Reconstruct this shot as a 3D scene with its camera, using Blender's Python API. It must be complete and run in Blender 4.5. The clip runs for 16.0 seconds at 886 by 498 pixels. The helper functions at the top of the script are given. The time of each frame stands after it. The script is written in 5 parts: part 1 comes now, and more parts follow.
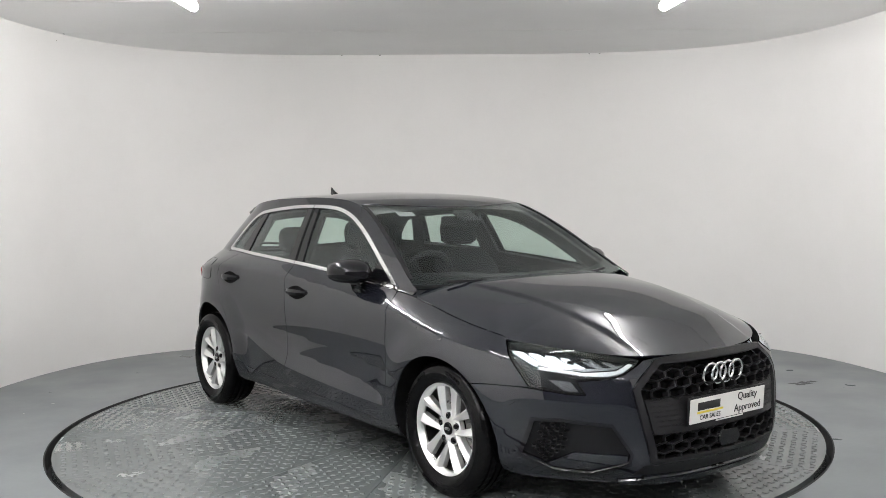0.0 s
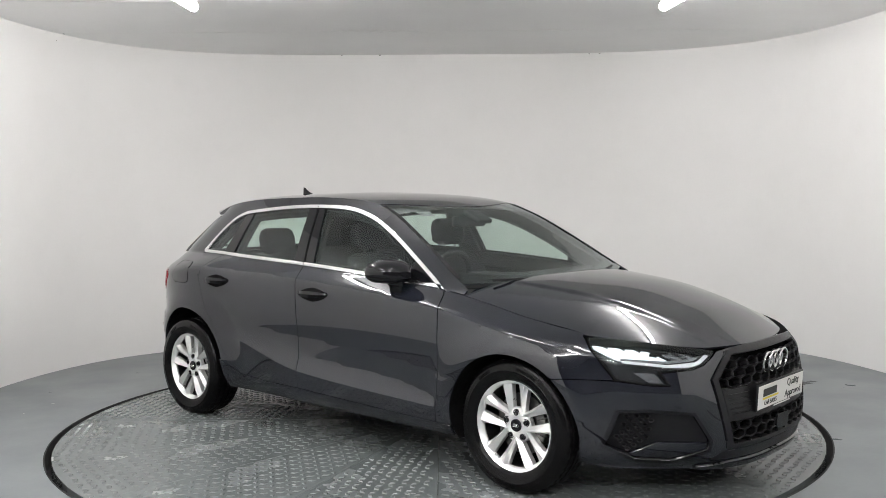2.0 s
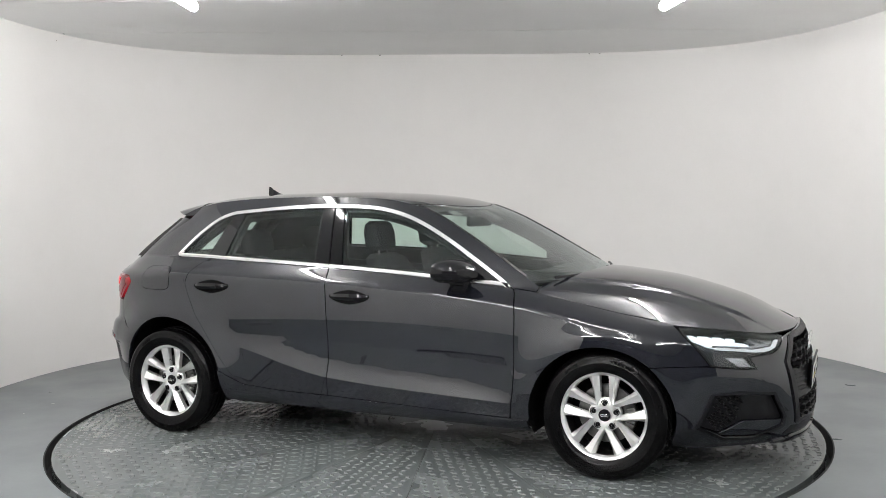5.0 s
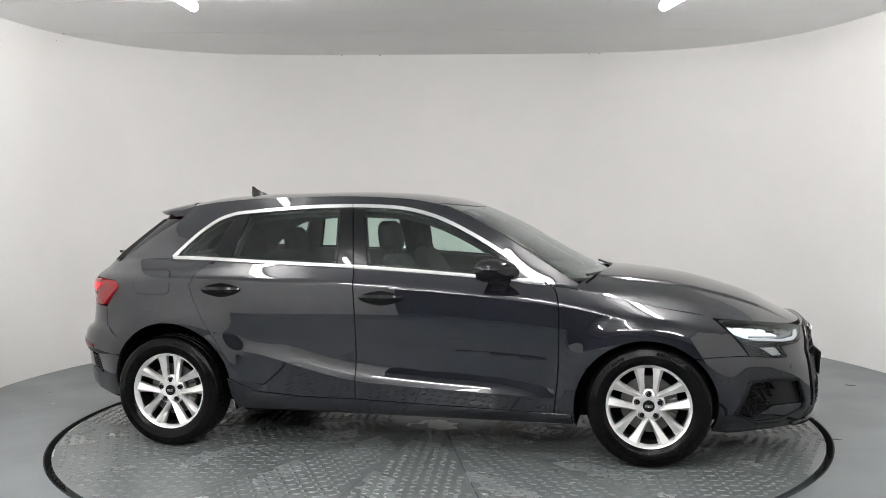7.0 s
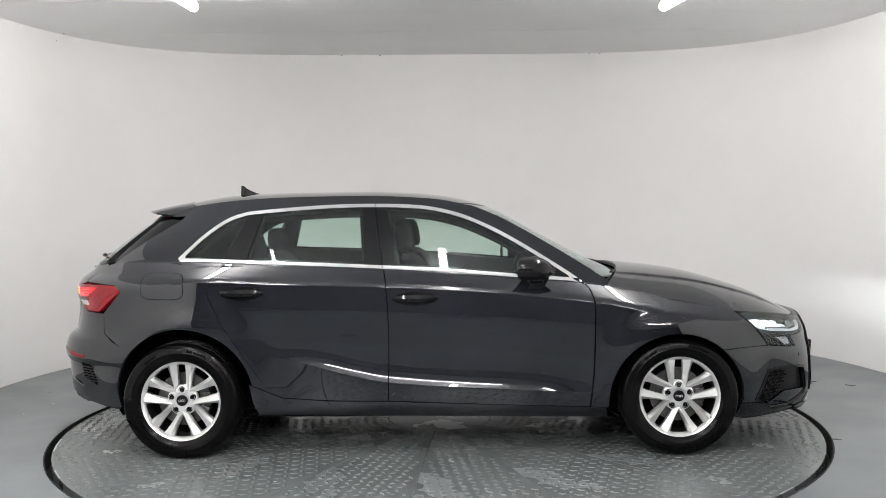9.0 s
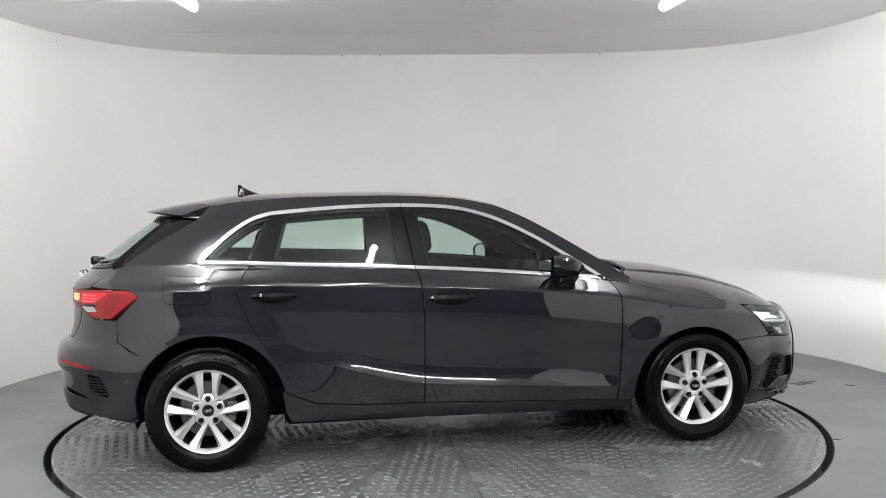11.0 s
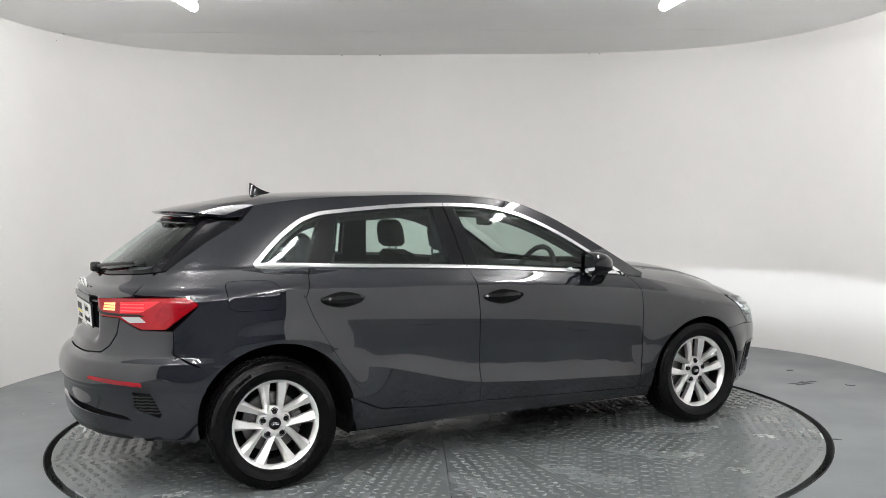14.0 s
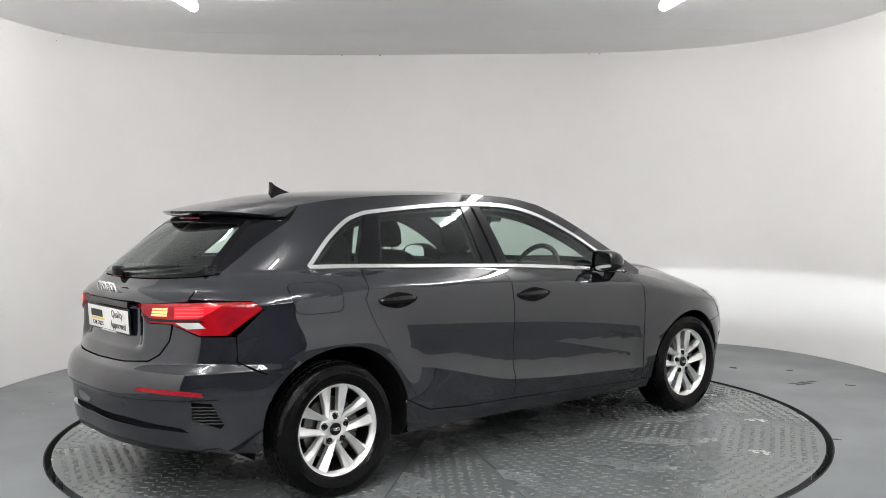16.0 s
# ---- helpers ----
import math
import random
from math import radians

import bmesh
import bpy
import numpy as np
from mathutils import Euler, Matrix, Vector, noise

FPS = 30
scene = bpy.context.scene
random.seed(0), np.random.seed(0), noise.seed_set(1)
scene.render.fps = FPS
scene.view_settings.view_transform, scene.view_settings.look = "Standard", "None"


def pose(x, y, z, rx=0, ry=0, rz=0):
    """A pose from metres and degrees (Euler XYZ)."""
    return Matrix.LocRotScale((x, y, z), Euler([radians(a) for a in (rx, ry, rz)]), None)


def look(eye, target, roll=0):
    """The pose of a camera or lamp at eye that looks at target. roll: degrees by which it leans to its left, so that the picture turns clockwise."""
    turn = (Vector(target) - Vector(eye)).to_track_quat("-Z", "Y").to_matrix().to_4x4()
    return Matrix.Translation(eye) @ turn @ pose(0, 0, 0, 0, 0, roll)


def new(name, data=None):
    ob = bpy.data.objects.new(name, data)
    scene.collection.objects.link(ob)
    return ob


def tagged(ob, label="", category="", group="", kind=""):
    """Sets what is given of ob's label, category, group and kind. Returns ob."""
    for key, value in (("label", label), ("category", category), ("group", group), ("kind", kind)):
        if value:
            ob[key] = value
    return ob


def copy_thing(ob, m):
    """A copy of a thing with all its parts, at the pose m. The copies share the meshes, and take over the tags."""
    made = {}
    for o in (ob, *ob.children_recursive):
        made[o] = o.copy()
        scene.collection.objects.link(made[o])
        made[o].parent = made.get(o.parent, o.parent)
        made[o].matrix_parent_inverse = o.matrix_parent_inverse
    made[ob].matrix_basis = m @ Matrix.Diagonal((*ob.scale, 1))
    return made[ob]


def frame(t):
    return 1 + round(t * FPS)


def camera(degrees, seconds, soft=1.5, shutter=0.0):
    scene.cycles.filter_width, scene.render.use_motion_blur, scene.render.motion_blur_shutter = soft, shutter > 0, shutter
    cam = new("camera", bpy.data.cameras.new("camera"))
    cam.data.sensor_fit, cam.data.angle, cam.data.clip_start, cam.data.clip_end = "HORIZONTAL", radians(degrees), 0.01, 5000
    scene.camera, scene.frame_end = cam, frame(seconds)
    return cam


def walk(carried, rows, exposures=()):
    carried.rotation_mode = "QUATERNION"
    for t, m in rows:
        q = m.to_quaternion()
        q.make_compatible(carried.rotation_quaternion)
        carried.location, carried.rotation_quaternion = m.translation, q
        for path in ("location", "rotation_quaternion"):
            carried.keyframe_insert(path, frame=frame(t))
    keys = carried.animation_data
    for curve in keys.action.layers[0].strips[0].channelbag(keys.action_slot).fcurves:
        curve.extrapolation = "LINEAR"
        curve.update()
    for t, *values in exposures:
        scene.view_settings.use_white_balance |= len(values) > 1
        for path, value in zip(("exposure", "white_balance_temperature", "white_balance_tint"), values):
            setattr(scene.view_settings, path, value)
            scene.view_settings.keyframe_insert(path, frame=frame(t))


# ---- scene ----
import mathutils.geometry

# ---- camera: it stands still on a stand before the turntable ----
cam = camera(50.81, 16.0, soft=0.8)
EYE = (0.0, -5.798, 1.337)
WAY = (0.0064, 0.99884, -0.04779)
STILL = look(EYE, [a + b for a, b in zip(EYE, WAY)], -0.775)
walk(cam, [(0.0, STILL), (16.0, STILL)])

# ---- light: fluorescent tubes under the ceiling, a little grey from the hall ----
world = bpy.data.worlds.new("hall")
scene.world = world
world.use_nodes = True
world.node_tree.nodes["Background"].inputs[0].default_value = (0.9, 0.95, 1.0, 1)
world.node_tree.nodes["Background"].inputs[1].default_value = 0.05
TUBE_POWER = 79.0
scene.view_settings.exposure = 0.0


# ---- materials ----
def material(name, color, rough=0.5, metal=0.0, vary=0.12, scale=6.0, fine=60.0, bump=0.0, rough_vary=0.1,
             coat=0.0, emit=None, power=0.0, spec=0.5, dirt=None, dirt_amount=0.0, stretch=(1, 1, 1)):
    """A painted, rubber, metal or cloth surface with two scales of variation."""
    m = bpy.data.materials.new(name)
    m.use_nodes = True
    t = m.node_tree
    n, l = t.nodes, t.links
    b = n["Principled BSDF"]
    b.inputs["Metallic"].default_value = metal
    b.inputs["Coat Weight"].default_value = coat
    b.inputs["Coat Roughness"].default_value = 0.012
    b.inputs["Specular IOR Level"].default_value = spec
    co = n.new("ShaderNodeTexCoord")
    mp = n.new("ShaderNodeMapping")
    mp.inputs["Scale"].default_value = stretch
    l.new(co.outputs["Object"], mp.inputs["Vector"])
    big, small = n.new("ShaderNodeTexNoise"), n.new("ShaderNodeTexNoise")
    for tex, s in ((big, scale), (small, fine)):
        tex.inputs["Scale"].default_value = s
        tex.inputs["Detail"].default_value = 5.0
        l.new(mp.outputs["Vector"], tex.inputs["Vector"])
    add = n.new("ShaderNodeMath")
    add.operation = "ADD"
    half = n.new("ShaderNodeMath")
    half.operation = "MULTIPLY"
    half.inputs[1].default_value = 0.5
    l.new(small.outputs["Fac"], half.inputs[0])
    l.new(big.outputs["Fac"], add.inputs[0])
    l.new(half.outputs[0], add.inputs[1])
    ramp = n.new("ShaderNodeMapRange")
    ramp.inputs["From Min"].default_value, ramp.inputs["From Max"].default_value = 0.45, 1.05
    ramp.inputs["To Min"].default_value, ramp.inputs["To Max"].default_value = 1 - vary, 1 + vary
    l.new(add.outputs[0], ramp.inputs["Value"])
    mix = n.new("ShaderNodeVectorMath")
    mix.operation = "SCALE"
    mix.inputs[0].default_value = color
    l.new(ramp.outputs["Result"], mix.inputs["Scale"])
    out = mix.outputs["Vector"]
    if dirt:
        spots = n.new("ShaderNodeTexNoise")
        spots.inputs["Scale"].default_value = scale * 2.3
        spots.inputs["Detail"].default_value = 8.0
        spots.inputs["Roughness"].default_value = 0.7
        l.new(mp.outputs["Vector"], spots.inputs["Vector"])
        cut = n.new("ShaderNodeMapRange")
        cut.inputs["From Min"].default_value, cut.inputs["From Max"].default_value = 0.48, 0.80
        cut.inputs["To Max"].default_value = dirt_amount
        l.new(spots.outputs["Fac"], cut.inputs["Value"])
        over = n.new("ShaderNodeMix")
        over.data_type = "RGBA"
        over.inputs["B"].default_value = (*dirt, 1)
        l.new(cut.outputs["Result"], over.inputs["Factor"])
        l.new(out, over.inputs["A"])
        out = over.outputs["Result"]
    l.new(out, b.inputs["Base Color"])
    rr = n.new("ShaderNodeMapRange")
    rr.inputs["From Min"].default_value, rr.inputs["From Max"].default_value = 0.3, 0.7
    rr.inputs["To Min"].default_value = max(0.0, rough - rough_vary * rough)
    rr.inputs["To Max"].default_value = min(1.0, rough + rough_vary * rough)
    l.new(big.outputs["Fac"], rr.inputs["Value"])
    l.new(rr.outputs["Result"], b.inputs["Roughness"])
    if bump:
        bp = n.new("ShaderNodeBump")
        bp.inputs["Strength"].default_value = bump
        bp.inputs["Distance"].default_value = 0.004
        l.new(add.outputs[0], bp.inputs["Height"])
        l.new(bp.outputs["Normal"], b.inputs["Normal"])
    if emit:
        b.inputs["Emission Color"].default_value = (*emit, 1)
        b.inputs["Emission Strength"].default_value = power
    return m


def glass_material(name, tint, rough=0.0):
    """Thin tinted pane: part clear, part mirror."""
    m = bpy.data.materials.new(name)
    m.use_nodes = True
    t = m.node_tree
    n, l = t.nodes, t.links
    n.remove(n["Principled BSDF"])
    clear, gloss, mix, lw, pw, fr = (n.new(k) for k in ("ShaderNodeBsdfTransparent", "ShaderNodeBsdfGlossy", "ShaderNodeMixShader", "ShaderNodeLayerWeight", "ShaderNodeMath", "ShaderNodeMapRange"))
    clear.inputs["Color"].default_value = (*tint, 1)
    gloss.inputs["Roughness"].default_value = rough
    gloss.inputs["Color"].default_value = (0.9, 0.95, 0.95, 1)
    lw.inputs["Blend"].default_value = 0.5
    pw.operation = "POWER"
    pw.inputs[1].default_value = 4.5
    fr.inputs["To Min"].default_value, fr.inputs["To Max"].default_value = 0.045, 0.95
    l.new(lw.outputs["Facing"], pw.inputs[0])
    l.new(pw.outputs[0], fr.inputs["Value"])
    l.new(fr.outputs[0], mix.inputs[0])
    l.new(clear.outputs[0], mix.inputs[1])
    l.new(gloss.outputs[0], mix.inputs[2])
    l.new(mix.outputs[0], n["Material Output"].inputs["Surface"])
    return m


WALL = material("white_wall_paint", (0.86, 0.85, 0.83), 0.55, vary=0.025, scale=1.3, fine=90, bump=0.03, dirt=(0.68, 0.67, 0.64), dirt_amount=0.12)
CEILING = material("ceiling_paint", (0.90, 0.90, 0.89), 0.7, vary=0.04, scale=1.2, fine=70, bump=0.03)
FLOOR = material("grey_floor_paint", (0.145, 0.162, 0.168), 0.34, vary=0.06, scale=1.6, fine=38, bump=0.10, rough_vary=0.25, dirt=(0.122, 0.137, 0.142), dirt_amount=0.16)
PLATE = material("painted_tread_plate", (0.115, 0.128, 0.128), 0.25, vary=0.08, scale=2.2, fine=45, bump=0.05, rough_vary=0.2, dirt=(0.18, 0.195, 0.193), dirt_amount=0.08)
# lozenge tops: slight wear, plus glints put in as a lighter colour
WORN_GLINT = material("worn_glint_lozenge", (0.15, 0.162, 0.16), 0.22, metal=0.1, vary=0.15, scale=5, fine=60)
PIT = material("dark_gap", (0.012, 0.012, 0.012), 0.9, vary=0.3)
HALL = material("hall_wall", (0.16, 0.16, 0.165), 0.8, vary=0.1, scale=0.8)
TUBE = material("tube_glow", (0.9, 0.9, 0.9), 0.4, emit=(1.0, 0.98, 0.985), power=TUBE_POWER)
FITTING = material("white_enamel", (0.75, 0.75, 0.74), 0.4, vary=0.03)
SCUFF = material("black_scuff", (0.03, 0.03, 0.032), 0.6, vary=0.4, scale=20)
CHIP = material("white_chip", (0.7, 0.7, 0.68), 0.6, vary=0.2, scale=30)


# ---- mesh helpers ----
def mesh_object(name, bm, mat, parent=None, label="", smooth=False):
    me = bpy.data.meshes.new(name)
    bm.to_mesh(me)
    bm.free()
    if smooth:
        me.shade_smooth()
    me.materials.append(mat)
    ob = new(name, me)
    if parent:
        ob.parent = parent
    if label:
        ob["label"] = label
    return ob


def part(name, bm, mat, parent, label="", smooth=False):
    return mesh_object(name, bm, mat, parent, label, smooth)


def inside(px, py, poly):
    """Even-odd test of many points against one polygon."""
    hit = np.zeros(len(px), bool)
    x0, y0 = poly[-1]
    for x1, y1 in poly:
        if y0 != y1:
            hit ^= ((y0 > py) != (y1 > py)) & (px < (x1 - x0) * (py - y0) / (y1 - y0) + x0)
        x0, y0 = x1, y1
    return hit


def inset(poly, d):
    """The outline moved inwards by d."""
    area = sum(a[0] * b[1] - b[0] * a[1] for a, b in zip(poly, poly[1:] + poly[:1]))
    s, out, n = (1 if area > 0 else -1), [], len(poly)
    for i in range(n):
        a, b, c = Vector(poly[i - 1]), Vector(poly[i]), Vector(poly[(i + 1) % n])
        e, g = (b - a).normalized(), (c - b).normalized()
        m = Vector((-e.y - g.y, e.x + g.x))
        m = m.normalized() if m.length > 1e-6 else Vector((-e.y, e.x))
        k = max(0.5, m.dot(Vector((-e.y, e.x))))
        out.append(tuple(b + m * (s * d / k)))
    return out


def resample(poly, step):
    out = []
    for (x0, y0), (x1, y1) in zip(poly, poly[1:] + poly[:1]):
        k = max(1, int(math.hypot(x1 - x0, y1 - y0) / step + 0.5))
        out += [(x0 + (x1 - x0) * i / k, y0 + (y1 - y0) * i / k) for i in range(k)]
    return out


def curve_through(points, per=6, closed=False, sharp=()):
    """A smooth line through a few points; those in sharp stay corners."""
    n, out = len(points), []
    for i in range(n if closed else n - 1):
        p1, p2 = Vector(points[i]), Vector(points[(i + 1) % n])
        p0 = Vector(points[i - 1]) if (closed or i) and i not in sharp else p1 * 2 - p2
        j = (i + 2) % n
        p3 = Vector(points[j]) if (closed or i + 2 < n) and (i + 1) % n not in sharp else p2 * 2 - p1
        m1, m2 = (p2 - p0) / 2, (p3 - p1) / 2
        for k in range(per):
            t = k / per
            out.append(tuple((2 * t**3 - 3 * t**2 + 1) * p1 + (t**3 - 2 * t**2 + t) * m1 + (3 * t**2 - 2 * t**3) * p2 + (t**3 - t**2) * m2))
    if not closed:
        out.append(tuple(points[-1]))
    return out


def fill(outline, step, holes=(), creases=()):
    """Triangles that fill an outline, with a grid of points inside. Gives points, triangles and how many lie on the rim."""
    rim = [resample(list(p), step) for p in (outline, *holes)]
    pts, edges = [], []
    for loop in rim:
        a = len(pts)
        pts += loop
        edges += [(a + i, a + (i + 1) % len(loop)) for i in range(len(loop))]
    o = np.array(rim[0])
    for row in creases:
        row = np.array(row)
        ok = inside(row[:, 0], row[:, 1], inset(rim[0], 0.004))
        row = [tuple(p) for p in row[ok]]
        a = len(pts)
        pts += row
        edges += [(a + i, a + i + 1) for i in range(len(row) - 1)]
    gx, gy = np.meshgrid(np.arange(o[:, 0].min(), o[:, 0].max(), step), np.arange(o[:, 1].min(), o[:, 1].max(), step))
    gx, gy = gx.ravel(), gy.ravel()
    ok = inside(gx, gy, rim[0])
    for h in rim[1:]:
        ok &= ~inside(gx, gy, h)
    allrim = np.array(pts)
    gx, gy = gx[ok], gy[ok]
    if len(gx):
        near = np.array([np.min((allrim[:, 0] - a) ** 2 + (allrim[:, 1] - b) ** 2) for a, b in zip(gx, gy)])
        gx, gy = gx[near > (0.45 * step) ** 2], gy[near > (0.45 * step) ** 2]
    pts = pts + list(zip(gx.tolist(), gy.tolist()))
    v, e, f, *_ = mathutils.geometry.delaunay_2d_cdt([Vector(p) for p in pts], edges, [], 0, 1e-6)
    v = np.array([tuple(p) for p in v])
    f = np.array([t for t in f if len(t) == 3])
    c = v[f].mean(1)
    ok = inside(c[:, 0], c[:, 1], rim[0])
    for h in rim[1:]:
        ok &= ~inside(c[:, 0], c[:, 1], h)
    return v, f[ok]


def box(bm, size, at=(0, 0, 0), bevel=0.0, turn=None):
    m = Matrix.Translation(at) @ (turn or Matrix()) @ Matrix.Diagonal((*size, 1))
    made = bmesh.ops.create_cube(bm, size=1, matrix=m)["verts"]
    if bevel:
        edges = {e for v in made for e in v.link_edges}
        bmesh.ops.bevel(bm, geom=list(edges), offset=bevel, segments=2, profile=0.5, affect="EDGES")


def tube(bm, path, radius, sides=8, closed=False):
    """A round rod along a path."""
    pts, rings = [Vector(p) for p in path], []
    n = len(pts)
    side = None
    for i, p in enumerate(pts):
        a = pts[i - 1] if closed or i else p
        b = pts[(i + 1) % n] if closed or i + 1 < n else p
        d = (b - a).normalized()
        if side is None:
            side = d.orthogonal().normalized()
        side = (side - d * side.dot(d)).normalized()
        up = d.cross(side)
        rings.append([bm.verts.new(p + radius * (math.cos(k * math.tau / sides) * side + math.sin(k * math.tau / sides) * up)) for k in range(sides)])
    for i in range(n if closed else n - 1):
        r, s = rings[i], rings[(i + 1) % n]
        for k in range(sides):
            bm.faces.new((r[k], r[(k + 1) % sides], s[(k + 1) % sides], s[k]))
    if not closed:
        bm.faces.new(rings[0][::-1]), bm.faces.new(rings[-1])


def lathe(bm, profile, axis="y", steps=48):
    """A body of turning: profile rows of (radius, place on the axis)."""
    rings = []
    for r, a in profile:
        ring = []
        for k in range(steps):
            c, s = r * math.cos(k * math.tau / steps), r * math.sin(k * math.tau / steps)
            ring.append(bm.verts.new((c, a, s) if axis == "y" else (c, s, a)))
        rings.append(ring)
    for r, s in zip(rings, rings[1:]):
        for k in range(steps):
            bm.faces.new((r[k], r[(k + 1) % steps], s[(k + 1) % steps], s[k]))
    return rings


# ---- structure: bay with rounded corners, floor, ceiling ----
BAY_X, BAY_Y, BAY_HALF, BAY_DEEP, FRONT = 0.06, -1.1, 3.44, 4.35, -9.5
TABLE_R, GAP_R = 2.245, 2.283


def bay_outline(grow=0.0):
    """Plan of the bay wall: straight sides that swing round to a gently bowed back."""
    a, b = BAY_HALF + grow, BAY_DEEP + grow
    pts = [(BAY_X + a, -6.6)]
    for k in range(97):
        t = math.pi * k / 96
        c, d = math.cos(t), math.sin(t)
        pts.append((BAY_X + a * math.copysign(abs(c) ** 0.5, c), BAY_Y + b * abs(d) ** 0.5))
    return pts + [(BAY_X - a, -6.6)]


def ceiling_z(x):
    return 2.777 - 0.006 * x


def make_bay_wall():
    bm = bmesh.new()
    inner, outer = bay_outline(), bay_outline(0.10)
    loops = []
    for line in (inner, outer):
        loops.append([[bm.verts.new((x, y, z if z < 1 else ceiling_z(x) + 0.3)) for x, y in line] for z in (-0.05, 3.0)])
    (a, b), (c, d) = loops
    for i in range(len(a) - 1):
        bm.faces.new((a[i], b[i], b[i + 1], a[i + 1]))
        bm.faces.new((c[i + 1], d[i + 1], d[i], c[i]))
        bm.faces.new((b[i], d[i], d[i + 1], b[i + 1]))
    for i in (0, -1):
        bm.faces.new((a[i], c[i], d[i], b[i]))
    bmesh.ops.recalc_face_normals(bm, faces=bm.faces)
    ob = mesh_object("wall_bay", bm, WALL, smooth=True)
    for p in ob.data.polygons:
        p.use_smooth = abs(p.normal.z) < 0.5
    ob.data.set_sharp_from_angle(angle=radians(40))
    tagged(ob, "white painted curved studio wall, faintly marked", "wall", kind="structure")


def make_floor():
    circle = [(GAP_R * math.cos(k * math.tau / 160), GAP_R * math.sin(k * math.tau / 160)) for k in range(160)]
    v, f = fill([(-6.5, FRONT), (6.5, FRONT), (6.5, 4.5), (-6.5, 4.5)], 0.5, [circle])
    bm = bmesh.new()
    vs = [bm.verts.new((x, y, 0)) for x, y in v]
    for t in f:
        bm.faces.new([vs[i] for i in t])
    bmesh.ops.recalc_face_normals(bm, faces=bm.faces)
    if sum(p.normal.z for p in bm.faces) < 0:
        bmesh.ops.reverse_faces(bm, faces=bm.faces)
    floor = mesh_object("floor", bm, FLOOR)
    tagged(floor, "grey painted concrete floor with scuffs and stains", "floor", kind="structure")
    bm = bmesh.new()
    lathe(bm, [(GAP_R, 0.0), (GAP_R, -0.12), (0.001, -0.12)], "z", 160)
    tagged(mesh_object("turntable_pit", bm, PIT), "dark pit below the turntable rim", "pit", kind="structure")
    # thin edge round the pit, near-black like the pit itself
    bm = bmesh.new()
    lathe(bm, [(GAP_R - 0.001, -0.03), (GAP_R - 0.001, 0.003), (GAP_R + 0.006, 0.003), (GAP_R + 0.006, -0.03)], "z", 160)
    tagged(mesh_object("trim", bm, PIT), "black edge trim round the turntable", "trim", kind="structure")


def make_ceiling():
    bm = bmesh.new()
    joints = [(-9.5, -3.95), (-3.95, -2.76), (-2.76, -1.57), (-1.57, -0.38), (-0.38, 0.835), (0.841, 2.037), (2.040, 4.2)]
    for y0, y1 in joints:
        g = 0.0 if y0 < -0.4 else 0.003
        lo = [bm.verts.new((x, y, ceiling_z(x))) for x, y in ((-6.5, y0 + g), (6.5, y0 + g), (6.5, y1 - g), (-6.5, y1 - g))]
        hi = [bm.verts.new(v.co + Vector((0, 0, 0.02))) for v in lo]
        bm.faces.new(lo[::-1])
        for i in range(4):
            bm.faces.new((lo[i], lo[(i + 1) % 4], hi[(i + 1) % 4], hi[i]))
    box(bm, (13, 13.7, 0.04), (0, -2.65, 2.86), 0, Matrix.Rotation(math.atan(0.006), 4, "Y"))
    tagged(mesh_object("ceiling", bm, CEILING), "grey boarded ceiling with straight joints", "ceiling", kind="structure")


def make_hall():
    """The dim hall behind the camera closes the place."""
    for name, size, at in (("wall_south", (13, 0.15, 3.1), (0, FRONT, 1.5)), ("wall_west", (0.15, 14, 3.1), (-6.5, -2.5, 1.5)),
                           ("wall_east", (0.15, 14, 3.1), (6.5, -2.5, 1.5)), ("wall_north", (13, 0.15, 3.1), (0, 4.45, 1.5))):
        bm = bmesh.new()
        box(bm, size, at)
        tagged(mesh_object(name, bm, HALL), "plain grey hall wall", "wall", kind="structure")


def make_tube_light():
    ob = new("tube_light")
    bm = bmesh.new()
    box(bm, (0.05, 1.46, 0.030), (0, 0, 0.062), 0.006)
    part("housing", bm, FITTING, ob, "white enamel batten")
    bm = bmesh.new()
    prof = [(0.001, -0.755), (0.020, -0.750), (0.031, -0.735), (0.034, -0.715), (0.034, 0.715), (0.031, 0.735), (0.020, 0.750), (0.001, 0.755)]
    lathe(bm, prof, "y", 16)
    bmesh.ops.translate(bm, verts=bm.verts, vec=(0, 0, 0.012))
    part("lamp_tube", bm, TUBE, ob, "glowing white fluorescent tube", smooth=True)
    for s in (-1, 1):
        bm = bmesh.new()
        box(bm, (0.030, 0.012, 0.030), (0, s * 0.736, 0.060), 0.004)
        part("end_cap", bm, FITTING, ob)
    for s in (-1, 1):
        bm = bmesh.new()
        box(bm, (0.022, 0.03, 0.046), (0, s * 0.45, 0.099), 0.003)
        part("bracket", bm, FITTING, ob)
    return tagged(ob, "glowing white fluorescent tube light fixed under ceiling", "tube light", "tube lights on the ceiling")


